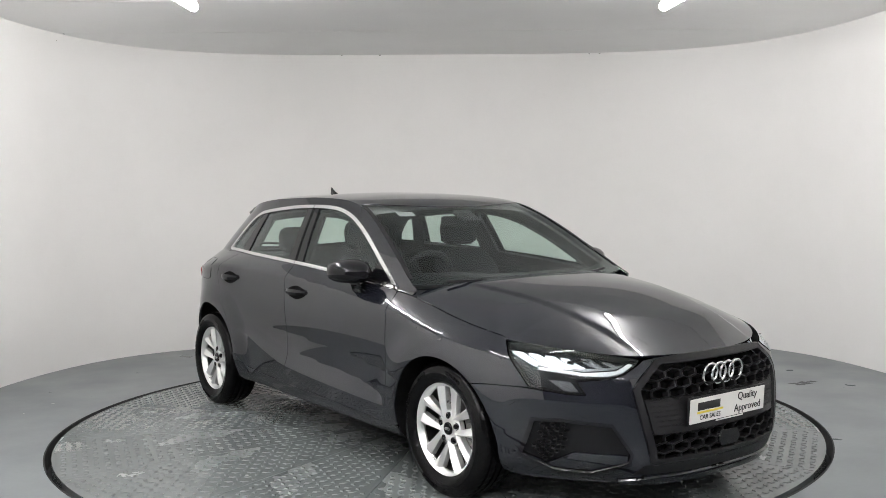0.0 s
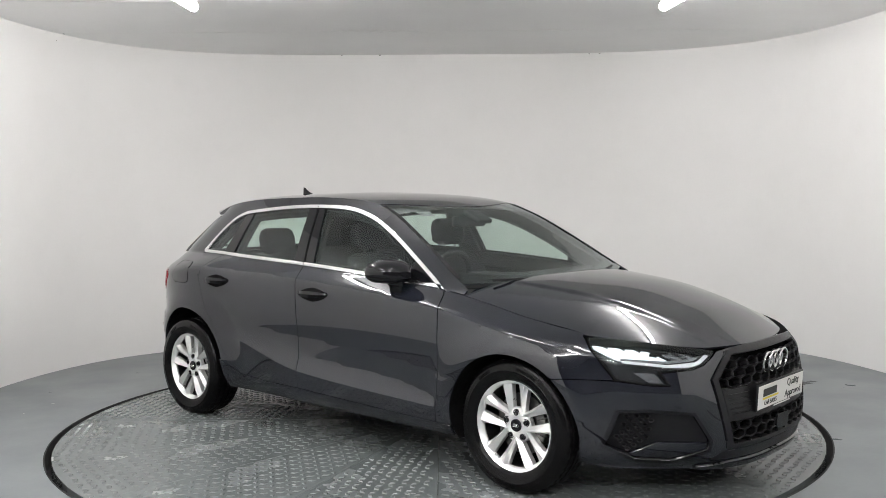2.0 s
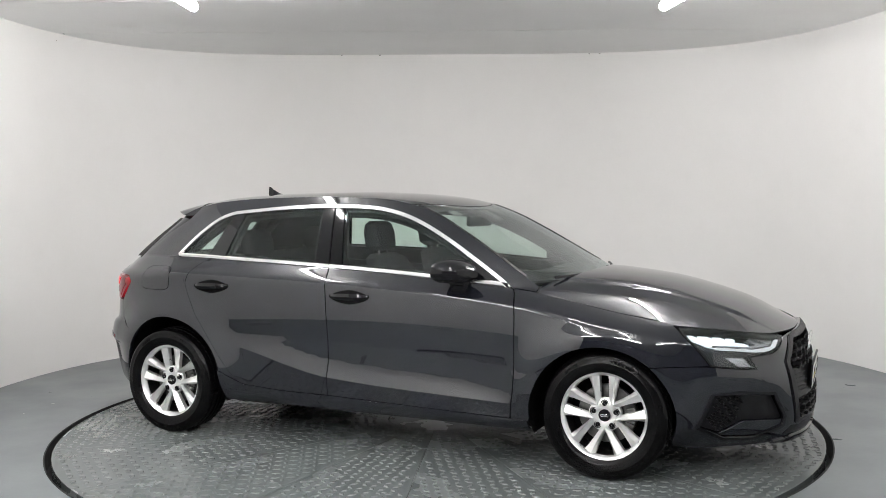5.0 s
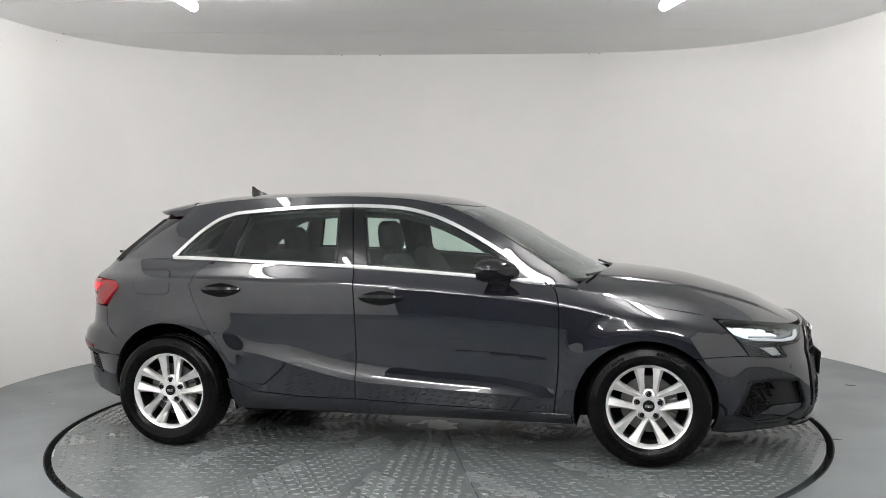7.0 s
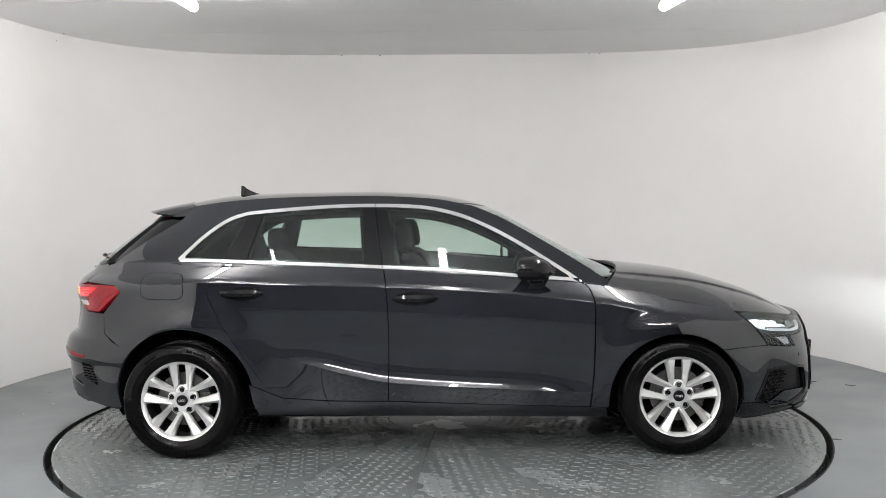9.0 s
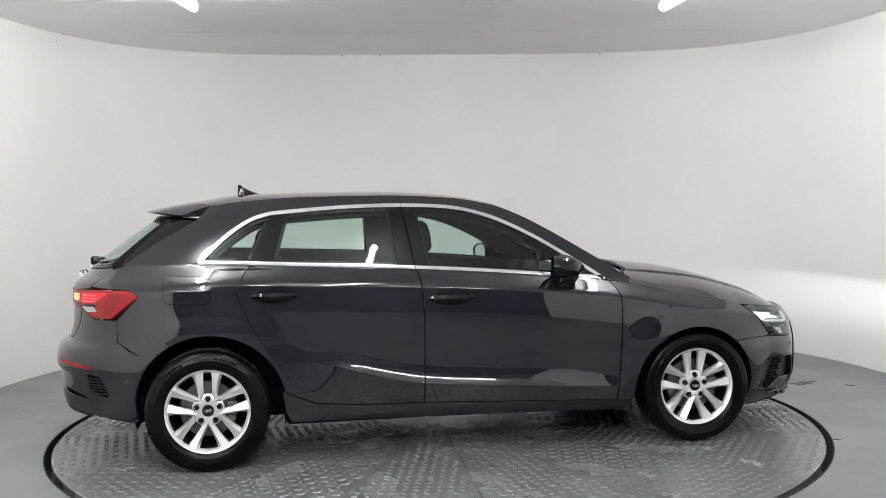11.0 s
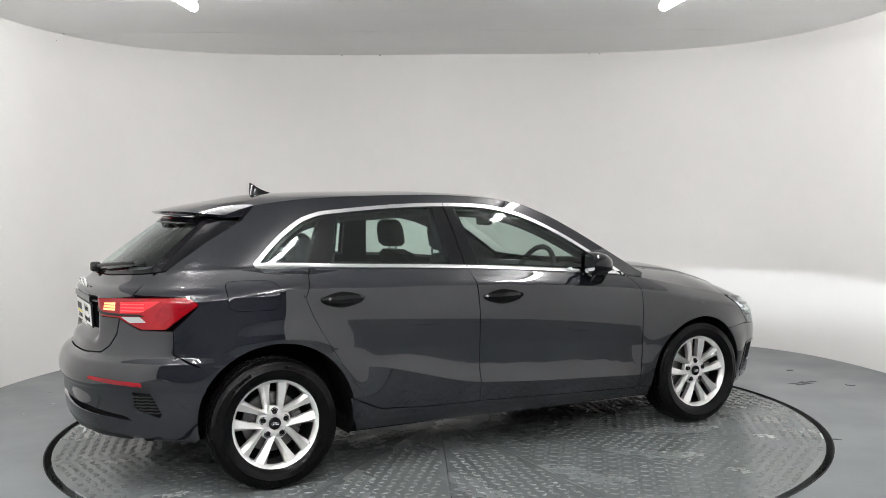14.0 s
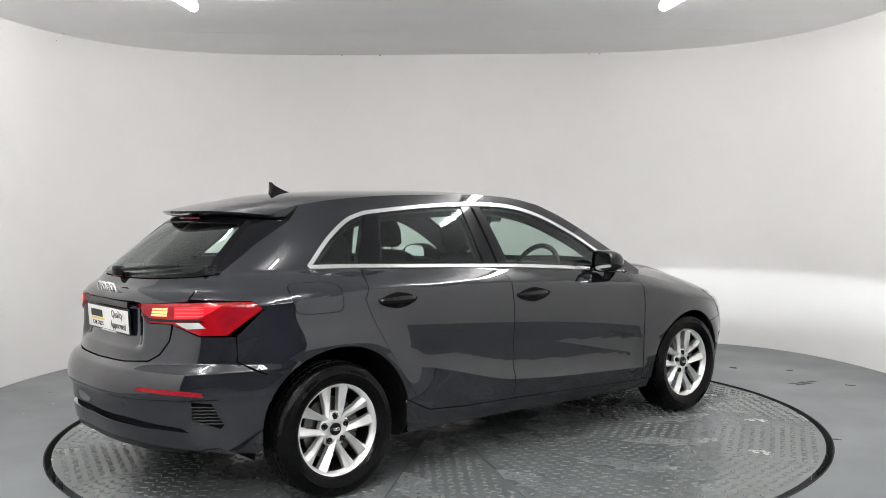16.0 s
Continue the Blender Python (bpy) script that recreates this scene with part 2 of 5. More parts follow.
def make_wall_marks():
    """Small dark knocks along the top edge of the wall."""
    random.seed(3)
    for x, y, z, size in ((-3.02, 1.90, 2.765, 0.010), (-3.05, 1.82, 2.70, 0.006), (-1.84, 3.165, 2.762, 0.012), (-1.80, 3.17, 2.752, 0.006), (-0.88, 3.185, 2.766, 0.010), (-0.52, 3.185, 2.766, 0.010), (1.48, 3.185, 2.755, 0.008), (1.58, 3.185, 2.755, 0.010)):
        bm = bmesh.new()
        nx, ny = (0.75, -0.66) if x < -2.5 else (0.15, -0.99) if x < -1.5 else (0.0, -1.0)
        ring = []
        for a in np.linspace(0, math.tau, 10)[:-1]:
            r = 0.6 * size * random.uniform(0.5, 1.2)
            ring.append(bm.verts.new((x + nx * 0.004 - ny * r * 1.4 * math.cos(a), y + ny * 0.004 + nx * r * 1.4 * math.cos(a), z + r * 0.7 * math.sin(a))))
        bm.faces.new(ring)
        tagged(mesh_object("wall_mark", bm, SCUFF), "small dark knock on the white wall", "wall mark", kind="structure")


make_bay_wall()
make_wall_marks()
make_floor()
make_ceiling()
make_hall()
light = make_tube_light()
light.matrix_basis = pose(-1.64, -0.27, 2.655, 0, 0, -4)
for x, y, turn in ((1.645, -0.15, 7), (-1.65, -2.9, -4), (0.10, -2.9, 2), (-1.75, -4.9, -3), (0.05, -4.9, 2), (-2.5, -6.1, 90), (-0.2, -6.1, 90), (2.1, -6.1, 90)):
    copy_thing(light, pose(x, y, ceiling_z(x) - 0.122, 0, 0, turn))


# ---- the car ----
PAINT = material("grey_metallic_paint", (0.0080, 0.0089, 0.0126), 0.42, metal=0.0, vary=0.05, scale=3, fine=900, coat=1.0, rough_vary=0.05, spec=0.0)
PAINT.node_tree.nodes["Principled BSDF"].inputs["Coat IOR"].default_value = 1.6
BLACK = material("gloss_black_trim", (0.004, 0.004, 0.005), 0.04, vary=0.1, spec=0.3)
GLAZE = material("black_glass_edge", (0.004, 0.004, 0.005), 0.12, spec=0.15, vary=0.1)
PLASTIC = material("black_grained_plastic", (0.008, 0.008, 0.009), 0.42, spec=0.22, vary=0.15, scale=40, fine=500, bump=0.15)
RUBBER = material("tyre_rubber", (0.0028, 0.0028, 0.003), 0.20, spec=0.12, vary=0.2, scale=25, fine=200, bump=0.05, rough_vary=0.15)
LINER = material("felt_liner", (0.008, 0.008, 0.008), 0.95, spec=0.0, vary=0.3, scale=30)
CHROME = material("bright_aluminium_trim", (0.80, 0.80, 0.79), 0.24, metal=1.0, vary=0.03)
ALLOY = material("silver_alloy", (0.78, 0.78, 0.77), 0.30, metal=0.7, vary=0.03, scale=12, coat=0.4)
STEEL = material("brake_steel", (0.15, 0.147, 0.143), 0.38, metal=1.0, vary=0.2, scale=30)
CLOTH = material("dark_seat_cloth", (0.020, 0.020, 0.022), 0.9, spec=0.1, vary=0.25, scale=30, fine=400, bump=0.2)
CABIN = material("dark_cabin_trim", (0.013, 0.013, 0.0145), 0.6, spec=0.25, vary=0.2, scale=20, fine=300, bump=0.1)
LINING = material("grey_roof_lining", (0.16, 0.16, 0.155), 0.95, vary=0.08, scale=10, fine=300)
GLASS = glass_material("green_tinted_glass", (0.76, 0.87, 0.82))
SCREEN = glass_material("windscreen_glass", (0.80, 0.89, 0.85))
LENS = glass_material("clear_lens", (0.95, 0.96, 0.96))
REDLENS = material("red_lamp_lens", (0.17, 0.002, 0.005), 0.06, vary=0.10, scale=30, spec=0.4, emit=(1.0, 0.006, 0.02), power=0.07)
REDGLOW = material("red_lamp_glow", (0.25, 0.005, 0.008), 0.2, emit=(1.0, 0.012, 0.03), power=0.60)
REDBAR = material("red_bar_glow", (0.4, 0.02, 0.02), 0.2, emit=(1.0, 0.07, 0.09), power=0.9)
AMBERGLOW = material("tail_lamp_glow", (0.5, 0.1, 0.05), 0.2, emit=(1.0, 0.42, 0.16), power=1.6)
REDDARK = material("red_reflector", (0.20, 0.003, 0.008), 0.12, vary=0.15, scale=40, spec=0.35)
SMOKE = material("smoked_lens", (0.35, 0.35, 0.35), 0.15, vary=0.1, coat=1.0)
DAYGLOW = material("day_lamp_glow", (0.42, 0.44, 0.46), 0.3, emit=(0.86, 0.95, 1.0), power=0.10)
BEAM = material("headlamp_source", (1, 1, 1), 0.5, emit=(0.90, 0.96, 1.0), power=60000.0)
MODULE = material("lamp_module_glow", (0.6, 0.62, 0.65), 0.3, emit=(0.84, 0.95, 1.0), power=0.75)
BOWL = material("lamp_bowl", (0.018, 0.019, 0.021), 0.25, spec=0.3, vary=0.2, scale=25)
REFLECTOR = material("lamp_reflector", (0.30, 0.31, 0.33), 0.22, metal=0.9, vary=0.1, scale=30)
WHITE = material("white_plate", (0.72, 0.71, 0.68), 0.5, vary=0.03)
INK = material("black_print", (0.012, 0.012, 0.012), 0.6, vary=0.1)
YELLOW = material("yellow_print", (0.75, 0.60, 0.06), 0.6, vary=0.05)
MIRROR = material("mirror_face", (0.85, 0.87, 0.88), 0.02, metal=1.0, vary=0.0)

CAR_X, CAR_Y = -0.031, -0.057
XA, XB, POW = 1.0, -1.0, 2.8


def line(*rows):
    """A smooth function through a few places (monotone between them)."""
    xs, ys = np.array([r[0] for r in rows], float), np.array([r[1] for r in rows], float)
    h, s = np.diff(xs), np.diff(ys) / np.diff(xs)
    m = np.zeros(len(xs))
    m[0], m[-1] = s[0], s[-1]
    for i in range(1, len(xs) - 1):
        if s[i - 1] * s[i] > 0:
            w1, w2 = 2 * h[i] + h[i - 1], h[i] + 2 * h[i - 1]
            m[i] = (w1 + w2) / (w1 / s[i - 1] + w2 / s[i])

    def f(x):
        x = np.asarray(x, float)
        c = np.clip(x, xs[0], xs[-1])
        i = np.clip(np.searchsorted(xs, c) - 1, 0, len(xs) - 2)
        t = (c - xs[i]) / h[i]
        y = (2 * t**3 - 3 * t**2 + 1) * ys[i] + (t**3 - 2 * t**2 + t) * h[i] * m[i] + (3 * t**2 - 2 * t**3) * ys[i + 1] + (t**3 - t**2) * h[i] * m[i + 1]
        return y + np.where(x < xs[0], (x - xs[0]) * m[0], 0) + np.where(x > xs[-1], (x - xs[-1]) * m[-1], 0)
    return f


# lines of the body: heights, half-widths, ends
z_belt = line((-2.0, 1.03), (-1.35, 1.042), (-0.78, 1.022), (-0.25, 0.997), (0.1, 0.974), (0.6, 0.932), (0.83, 0.912), (1.06, 0.872), (1.33, 0.812), (1.67, 0.75), (2.1, 0.66))
z_sh = line((-2.0, 0.900), (-1.74, 0.900), (-1.19, 0.945), (-0.77, 0.925), (0.1, 0.888), (0.87, 0.816), (1.3, 0.735), (1.67, 0.675), (2.1, 0.60))
w_belt = line((-2.0, 0.745), (-1.35, 0.712), (-0.8, 0.765), (-0.23, 0.79), (0.4, 0.79), (0.83, 0.775), (1.06, 0.775), (1.33, 0.785), (1.67, 0.81), (2.1, 0.82))
w_sh = line((-2.1, 0.865), (-1.3, 0.880), (-0.8, 0.868), (0.0, 0.874), (0.8, 0.880), (1.3, 0.893), (1.67, 0.893), (2.1, 0.885))
x_front = line((0.10, 2.14), (0.20, 2.205), (0.32, 2.225), (0.46, 2.215), (0.54, 2.20), (0.66, 2.165), (0.70, 2.135), (0.80, 2.05))
x_rear = line((0.16, -1.98), (0.22, -2.07), (0.27, -2.125), (0.37, -2.142), (0.488, -2.148), (0.506, -2.166), (0.53, -2.168), (0.615, -2.145), (0.655, -2.092), (0.82, -2.072), (0.905, -2.072), (0.945, -2.053), (0.985, -1.998), (1.03, -1.965), (1.16, -1.80), (1.30, -1.60), (1.40, -1.48))
z_crease = line((-0.95, 0.56), (-0.83, 0.545), (-0.2, 0.405), (0.72, 0.347), (1.0, 0.33))
z_edge = line((-1.62, 1.29), (-1.30, 1.345), (-1.1, 1.370), (-0.8, 1.386), (-0.4, 1.390), (0.0, 1.372), (0.2, 1.336), (0.36, 1.275), (0.53, 1.185), (0.70, 1.083), (0.94, 0.935), (1.12, 0.84))
z_top = line((-1.72, 1.315), (-1.434, 1.368), (-1.16, 1.408), (-0.8, 1.420), (-0.427, 1.421), (-0.08, 1.407), (0.129, 1.382), (0.326, 1.327), (0.668, 1.148), (0.985, 0.985), (1.14, 0.925))
z_bonnet = line((0.95, 0.985), (1.137, 0.965), (1.44, 0.928), (1.8, 0.832), (2.05, 0.727), (2.14, 0.684))
z_hood = line((0.83, 0.912), (1.06, 0.872), (1.33, 0.812), (1.64, 0.752), (1.88, 0.672), (2.06, 0.56), (2.14, 0.50))
ARCH_F, ARCH_R = (1.305, 0.290, 0.360), (-1.305, 0.315, 0.383)


def smooth(a, b, x):
    t = np.clip((x - a) / (b - a), 0, 1)
    return t * t * (3 - 2 * t)


def side_raw(x, z):
    """Half-width of the body before its ends round off."""
    zb, zs, wb, ws = z_belt(x), z_sh(x), w_belt(x), w_sh(x)
    up = np.maximum(z - zb, 0)
    glass = wb - 0.42 * up - 0.26 * up**2
    t = np.clip((z - zs) / (zb - zs), 0, 1)
    shelf = ws + 0.006 * np.clip(t * 4, 0, 1) - (ws - wb + 0.006 * np.clip(t * 4, 0, 1)) * t**1.35
    d = zs - z
    zc = z_crease(x)
    wedge = smooth(-0.98, -0.5, x) * smooth(1.05, 0.5, x)
    low = ws + 0.008 * np.sin(np.clip(d / 0.30, 0, 1) * math.pi) - 0.009 * smooth(0.10, 0.45, d)
    reach = 0.040 + 0.055 * wedge
    blade = np.where(z > zc, np.clip((zc + reach - z) / reach, 0, 1) ** 1.5 * 0.023, 0.023 - 0.15 * (zc - z)) * wedge
    tuck = 0.07 * np.clip((0.27 - z) / 0.1, 0, 1) ** 1.6
    r1 = np.hypot(x - ARCH_F[0], z - ARCH_F[1]) - ARCH_F[2]
    r2 = np.hypot(x - ARCH_R[0], z - ARCH_R[1]) - ARCH_R[2]
    r = np.minimum(r1, r2)
    flare = 0.026 * smooth(0.20, 0.0, r) * smooth(0.88, 0.70, z) * smooth(0.24, 0.40, z)
    under = 0.13 * np.clip(0.52 - z, 0, 0.25) * smooth(1.69, 1.90, np.abs(x))
    return np.where(z > zb, glass, np.where(z > zs, shelf, low + blade - tuck + flare - under))


def side(x, z):
    x, z = np.asarray(x, float), np.asarray(z, float)
    f = np.clip((x - XA) / (x_front(z) - XA), 0, 1)
    b = np.clip((XB - x) / (XB - x_rear(z)), 0, 1)
    return side_raw(x, z) * np.maximum(1 - f**POW, 0) ** (1 / POW) * np.maximum(1 - b**POW, 0) ** (1 / POW)


def top(x, y):
    """Roof and screens."""
    ze = z_edge(x)
    ye = np.maximum(side(x, ze), 0.2)
    q = np.abs(y) / ye
    return z_top(x) - (z_top(x) - ze) * (0.75 * q**2 + 0.25 * q**6)


def hood(x, y):
    ze = z_hood(x)
    q = np.abs(y) / np.maximum(side(np.minimum(x, 1.64), z_belt(np.minimum(x, 1.64))), 0.3)
    ridge = 0.011 * smooth(0.515, 0.475, np.abs(y) + 0.12 * (x - 1.1)) * smooth(0.95, 1.2, x) * smooth(2.10, 1.85, x)
    return z_bonnet(x) - (z_bonnet(x) - ze) * (0.55 * q**2 + 0.45 * q**4) + ridge - 0.004


def end_pos(u, z, front):
    """A point on the front or rear of the body; u runs round the plan, 0 on the middle line."""
    phi = np.minimum(np.abs(u) ** (POW / 2), math.pi / 2 - 1e-4)
    a, xe = (XA, x_front(z)) if front else (XB, x_rear(z))
    x = a + (xe - a) * np.cos(phi) ** (2 / POW)
    y = np.sign(u) * side_raw(x, z) * np.sin(phi) ** (2 / POW)
    lean = 0.09 * np.clip(0.52 - z, 0, 0.25) * smooth(0.40, 0.58, np.abs(y)) * smooth(0.86, 0.78, np.abs(y))
    x = x - lean if front else x + lean
    if not front:
        x = x + 0.034 * smooth(0.40, 0.31, np.abs(y)) * smooth(0.69, 0.735, z) * smooth(0.925, 0.900, z)
    return x, y


def uy(y, z, front):
    """u for a given y at height z."""
    x = (x_front(z) if front else x_rear(z)) * 0.97
    for _ in range(6):
        q = min(abs(y) / float(side_raw(x, z)), 0.9999)
        u = math.copysign(math.asin(q ** (POW / 2)) ** (2 / POW), y)
        x = float(end_pos(np.array(u), np.array(z), front)[0])
    return (u, z)


def ux(x, z, front, sign=-1):
    a, xe = (XA, float(x_front(z))) if front else (XB, float(x_rear(z)))
    c = min(max((x - a) / (xe - a), 1e-4), 1)
    return (sign * math.acos(c ** (POW / 2)) ** (2 / POW), z)


def surface(kind, sign=-1, lift=0.0):
    """A function from outline places to points and normals, for one face of the body."""
    def raw(a, b):
        if kind == "side":
            return np.stack([a, sign * side(a, b), b], -1)
        if kind == "top":
            return np.stack([a, b, top(a, b)], -1)
        if kind == "hood":
            return np.stack([a, b, hood(a, b)], -1)
        x, y = end_pos(a, b, kind == "front")
        return np.stack([x, y, b], -1)

    outward = {"side": (0, sign, 0.1), "top": (0, 0, 1), "hood": (0, 0, 1), "front": (1, 0, 0), "rear": (-1, 0, 0)}[kind]

    def f(a, b):
        h = 0.002
        p = raw(a, b)
        n = np.cross(raw(a + h, b) - raw(a - h, b), raw(a, b + h) - raw(a, b - h))
        n /= np.maximum(np.linalg.norm(n, axis=1), 1e-12)[:, None]
        o = np.tile(np.array(outward, float), (len(n), 1))
        if kind in ("front", "rear"):
            o[:, 1] = p[:, 1] * 1.2
        n *= np.where((n * o).sum(1) < 0, -1, 1)[:, None]
        return p + n * lift, n
    return f


def sheet(name, outline, surf, mat, parent, step=0.02, holes=(), flange=0.012, label="", creases=()):
    """One panel: an outline filled over a face of the body, its rim folded inwards."""
    v, f = fill(outline, step, holes, creases)
    p, n = surf(v[:, 0], v[:, 1])
    return skin(name, p, n, f, mat, parent, flange, label)


def skin(name, p, n, f, mat, parent, flange=0.012, label=""):
    tri = p[f]
    fn = np.cross(tri[:, 1] - tri[:, 0], tri[:, 2] - tri[:, 0])
    flip = (fn * n[f].mean(1)).sum(1) < 0
    f = np.where(flip[:, None], f[:, ::-1], f)
    verts, normals, faces = [p], [n], f.tolist()
    if flange:
        count = {}
        for t in faces:
            for i in range(3):
                e = (t[i], t[(i + 1) % 3])
                count[e] = count.get(e, 0) + 1
        rim = [e for e in count if (e[1], e[0]) not in count]
        ids = sorted({i for e in rim for i in e})
        k = len(p)
        top_id = {i: k + j for j, i in enumerate(ids)}
        low_id = {i: k + len(ids) + j for j, i in enumerate(ids)}
        out = {i: np.zeros(3) for i in ids}
        for a, b in rim:
            o = np.cross(p[b] - p[a], n[a])
            o /= max(np.linalg.norm(o), 1e-9)
            out[a] += o
            out[b] += o
        on = np.array([out[i] / max(np.linalg.norm(out[i]), 1e-9) for i in ids])
        verts += [p[ids], p[ids] - n[ids] * flange]
        soft = on * 0.8 + n[ids] * 0.6
        normals += [soft / np.linalg.norm(soft, axis=1)[:, None], on]
        faces += [[top_id[b], top_id[a], low_id[a], low_id[b]] for a, b in rim]
    me = bpy.data.meshes.new(name)
    me.from_pydata(np.concatenate(verts).tolist(), [], faces)
    me.shade_smooth()
    me.normals_split_custom_set_from_vertices(np.concatenate(normals).tolist())
    me.materials.append(mat)
    ob = new(name, me)
    ob.parent = parent
    if parent is car:
        ob.location = (CAR_X, CAR_Y, 0)
    if label:
        ob["label"] = label
    return ob


def cpart(name, bm, mat, parent, label="", smooth=True):
    ob = part(name, bm, mat, parent, label, smooth)
    if smooth:
        ob.data.set_sharp_from_angle(angle=radians(35))
    if parent is car:
        ob.location = (CAR_X, CAR_Y, 0)
    return ob


def clip(poly, a, b):
    """The part of an outline to the left of the line from a to b."""
    def dist(p):
        return (b[0] - a[0]) * (p[1] - a[1]) - (b[1] - a[1]) * (p[0] - a[0])
    out = []
    for p, q in zip(poly, poly[1:] + poly[:1]):
        dp, dq = dist(p), dist(q)
        if dp >= 0:
            out.append(p)
        if dp * dq < 0:
            t = dp / (dp - dq)
            out.append((p[0] + t * (q[0] - p[0]), p[1] + t * (q[1] - p[1])))
    return out


def arc(c, a0, a1, k=20, grow=0.0):
    return [(c[0] + (c[2] + grow) * math.cos(radians(a0 + (a1 - a0) * i / k)), c[1] + (c[2] + grow) * math.sin(radians(a0 + (a1 - a0) * i / k))) for i in range(k + 1)]


car = new("car")
tagged(car, "dark grey metallic five-door hatchback car with lamps on", "car")

# shared outlines in side view
DOOR_F = curve_through([(0.846, 0.268), (0.866, 0.45), (0.874, 0.66), (0.874, 0.806), (0.856, 0.878), (0.833, 0.906)], 5)
GAP_B = curve_through([(-0.214, 0.306), (-0.208, 0.55), (-0.209, 0.753), (-0.221, 0.932), (-0.237, 0.998)], 4)
DOOR_R = curve_through([(-0.772, 0.326), (-0.815, 0.345), (-0.875, 0.41), (-0.954, 0.52), (-1.032, 0.641), (-1.084, 0.723), (-1.141, 0.838), (-1.167, 0.916), (-1.163, 0.900), (-1.122, 0.999), (-1.082, 1.031)], 4)
WINDOW_TOP = curve_through([(-1.362, 1.060), (-1.236, 1.179), (-1.114, 1.265), (-1.02, 1.300), (-0.927, 1.314), (-0.6, 1.337), (-0.311, 1.343), (-0.041, 1.331), (0.136, 1.296), (0.282, 1.242), (0.447, 1.158), (0.608, 1.060), (0.757, 0.964), (0.836, 0.906)], 4)
BELT = [(float(x), float(z_belt(x))) for x in np.linspace(0.826, -1.352, 46)]
WINDOW = WINDOW_TOP + BELT


def make_side(sg):
    s = surface("side", sg)
    xs = np.arange(-2.0, 2.0, 0.02)
    fold = [list(zip(xs, z_crease(xs) + d)) for d in (-0.004, 0.004)] + [list(zip(xs, z_sh(xs) + d)) for d in (-0.005, 0.005)] + [list(zip(xs, z_belt(xs) - 0.012))]
    # wing
    nose = [(1.632, 0.745), (1.652, 0.730), (1.718, 0.67), (1.768, 0.61), (1.80, 0.568)]
    shut = [(float(x), float(z_belt(x)) - 0.003) for x in np.linspace(0.93, 1.63, 18)]
    o = [(0.850, 0.905)] + shut + nose + [(1.62, 0.567)] + arc(ARCH_F, 49, 183, 26) + [(0.94, 0.262), (0.852, 0.266)] + [(x + 0.004, z) for x, z in DOOR_F[1:-1]]
    sheet("front_wing", o, s, PAINT, car, 0.018, creases=fold[2:4])
    # doors
    o = DOOR_F + [p for p in BELT if p[0] > -0.236][1:] + GAP_B[::-1]
    door = sheet("front_door", [(x - (0.003 if x > 0.3 else -0.003), z) for x, z in o], s, PAINT, car, 0.017, creases=fold[:4])
    make_handle(door, -0.064, 0.846, 0.243, sg)
    make_mirror(door, sg)
    o = [(x - 0.0035, z) for x, z in GAP_B] + [(x, z) for x, z in BELT if -1.08 < x < -0.242] + DOOR_R[::-1] + [(-0.535, 0.309)]
    door = sheet("rear_door", o, s, PAINT, car, 0.017, creases=fold[:4])
    make_handle(door, -0.977, 0.883, 0.230, sg)
    # sill
    o = [(0.93, 0.258), (0.94, 0.205), (-0.90, 0.228), (-0.93, 0.30), (-0.945, 0.40), (-0.900, 0.378), (-0.815, 0.336), (-0.772, 0.320), (-0.535, 0.302), (-0.21, 0.300), (0.846, 0.262)]
    sheet("sill", o, s, PAINT, car, 0.02)
    # quarter panel, roof rail and front pillar in one pressing
    rail = [(float(x), float(z_edge(x))) for x in np.linspace(0.97, -1.30, 50)]
    lampline = [(-1.372, 1.272), (-1.56, 1.165), (-1.735, 1.047), (-1.755, 1.030), (-1.845, 0.988), (-1.902, 0.937), (-1.69, 0.926), (-1.655, 0.900), (-1.650, 0.886), (-1.757, 0.775), (-1.757, 0.664), (-1.645, 0.60)]
    o = rail + lampline + arc(ARCH_R, 132, 12, 24) + [(-0.932, 0.40), (-0.905, 0.386)] + [(x - 0.004, z + 0.002) for x, z in DOOR_R[3:]] + [p for p in BELT if p[0] < -1.088] + WINDOW_TOP + [(0.852, 0.9085), (0.905, 0.9015), (0.955, 0.893)]
    quarter = sheet("side_frame", o, s, PAINT, car, 0.017, creases=fold[2:4])
    if sg < 0:
        flap = []
        for k in range(40):
            c, d = math.cos(k * math.tau / 40), math.sin(k * math.tau / 40)
            flap.append((-1.407 + 0.118 * math.copysign(abs(c) ** 0.42, c) - 0.006 * d, 0.922 + 0.067 * math.copysign(abs(d) ** 0.42, d)))
        sheet("fuel_flap", flap, surface("side", sg, 0.0022), PAINT, quarter, 0.03, flange=0.004)
        bm = bmesh.new()
        p, n = surface("side", sg, 0.0006)(*np.array(flap).T)
        tube(bm, p, 0.0022, 5, True)
        cpart("flap_joint", bm, LINER, quarter)
    # window: bright surround, panes, black pillars
    inner = inset(WINDOW, 0.018)
    sheet("window_trim", WINDOW, surface("side", sg, 0.006), CHROME, car, 0.03, [inner], 0.01, "bright aluminium window surround")
    lower = [(x, z) for x, z in inner]
    cut1, cut2 = ((-0.985, 1.29), (-1.107, 1.04)), ((-0.910, 1.29), (-0.985, 1.04))
    cut3, cut4 = ((-0.362, 1.34), (-0.330, 1.00)), ((-0.228, 1.33), (-0.160, 1.00))

    def left_of(poly, c):
        return clip(poly, c[1], c[0])

    def right_of(poly, c):
        return clip(poly, c[0], c[1])
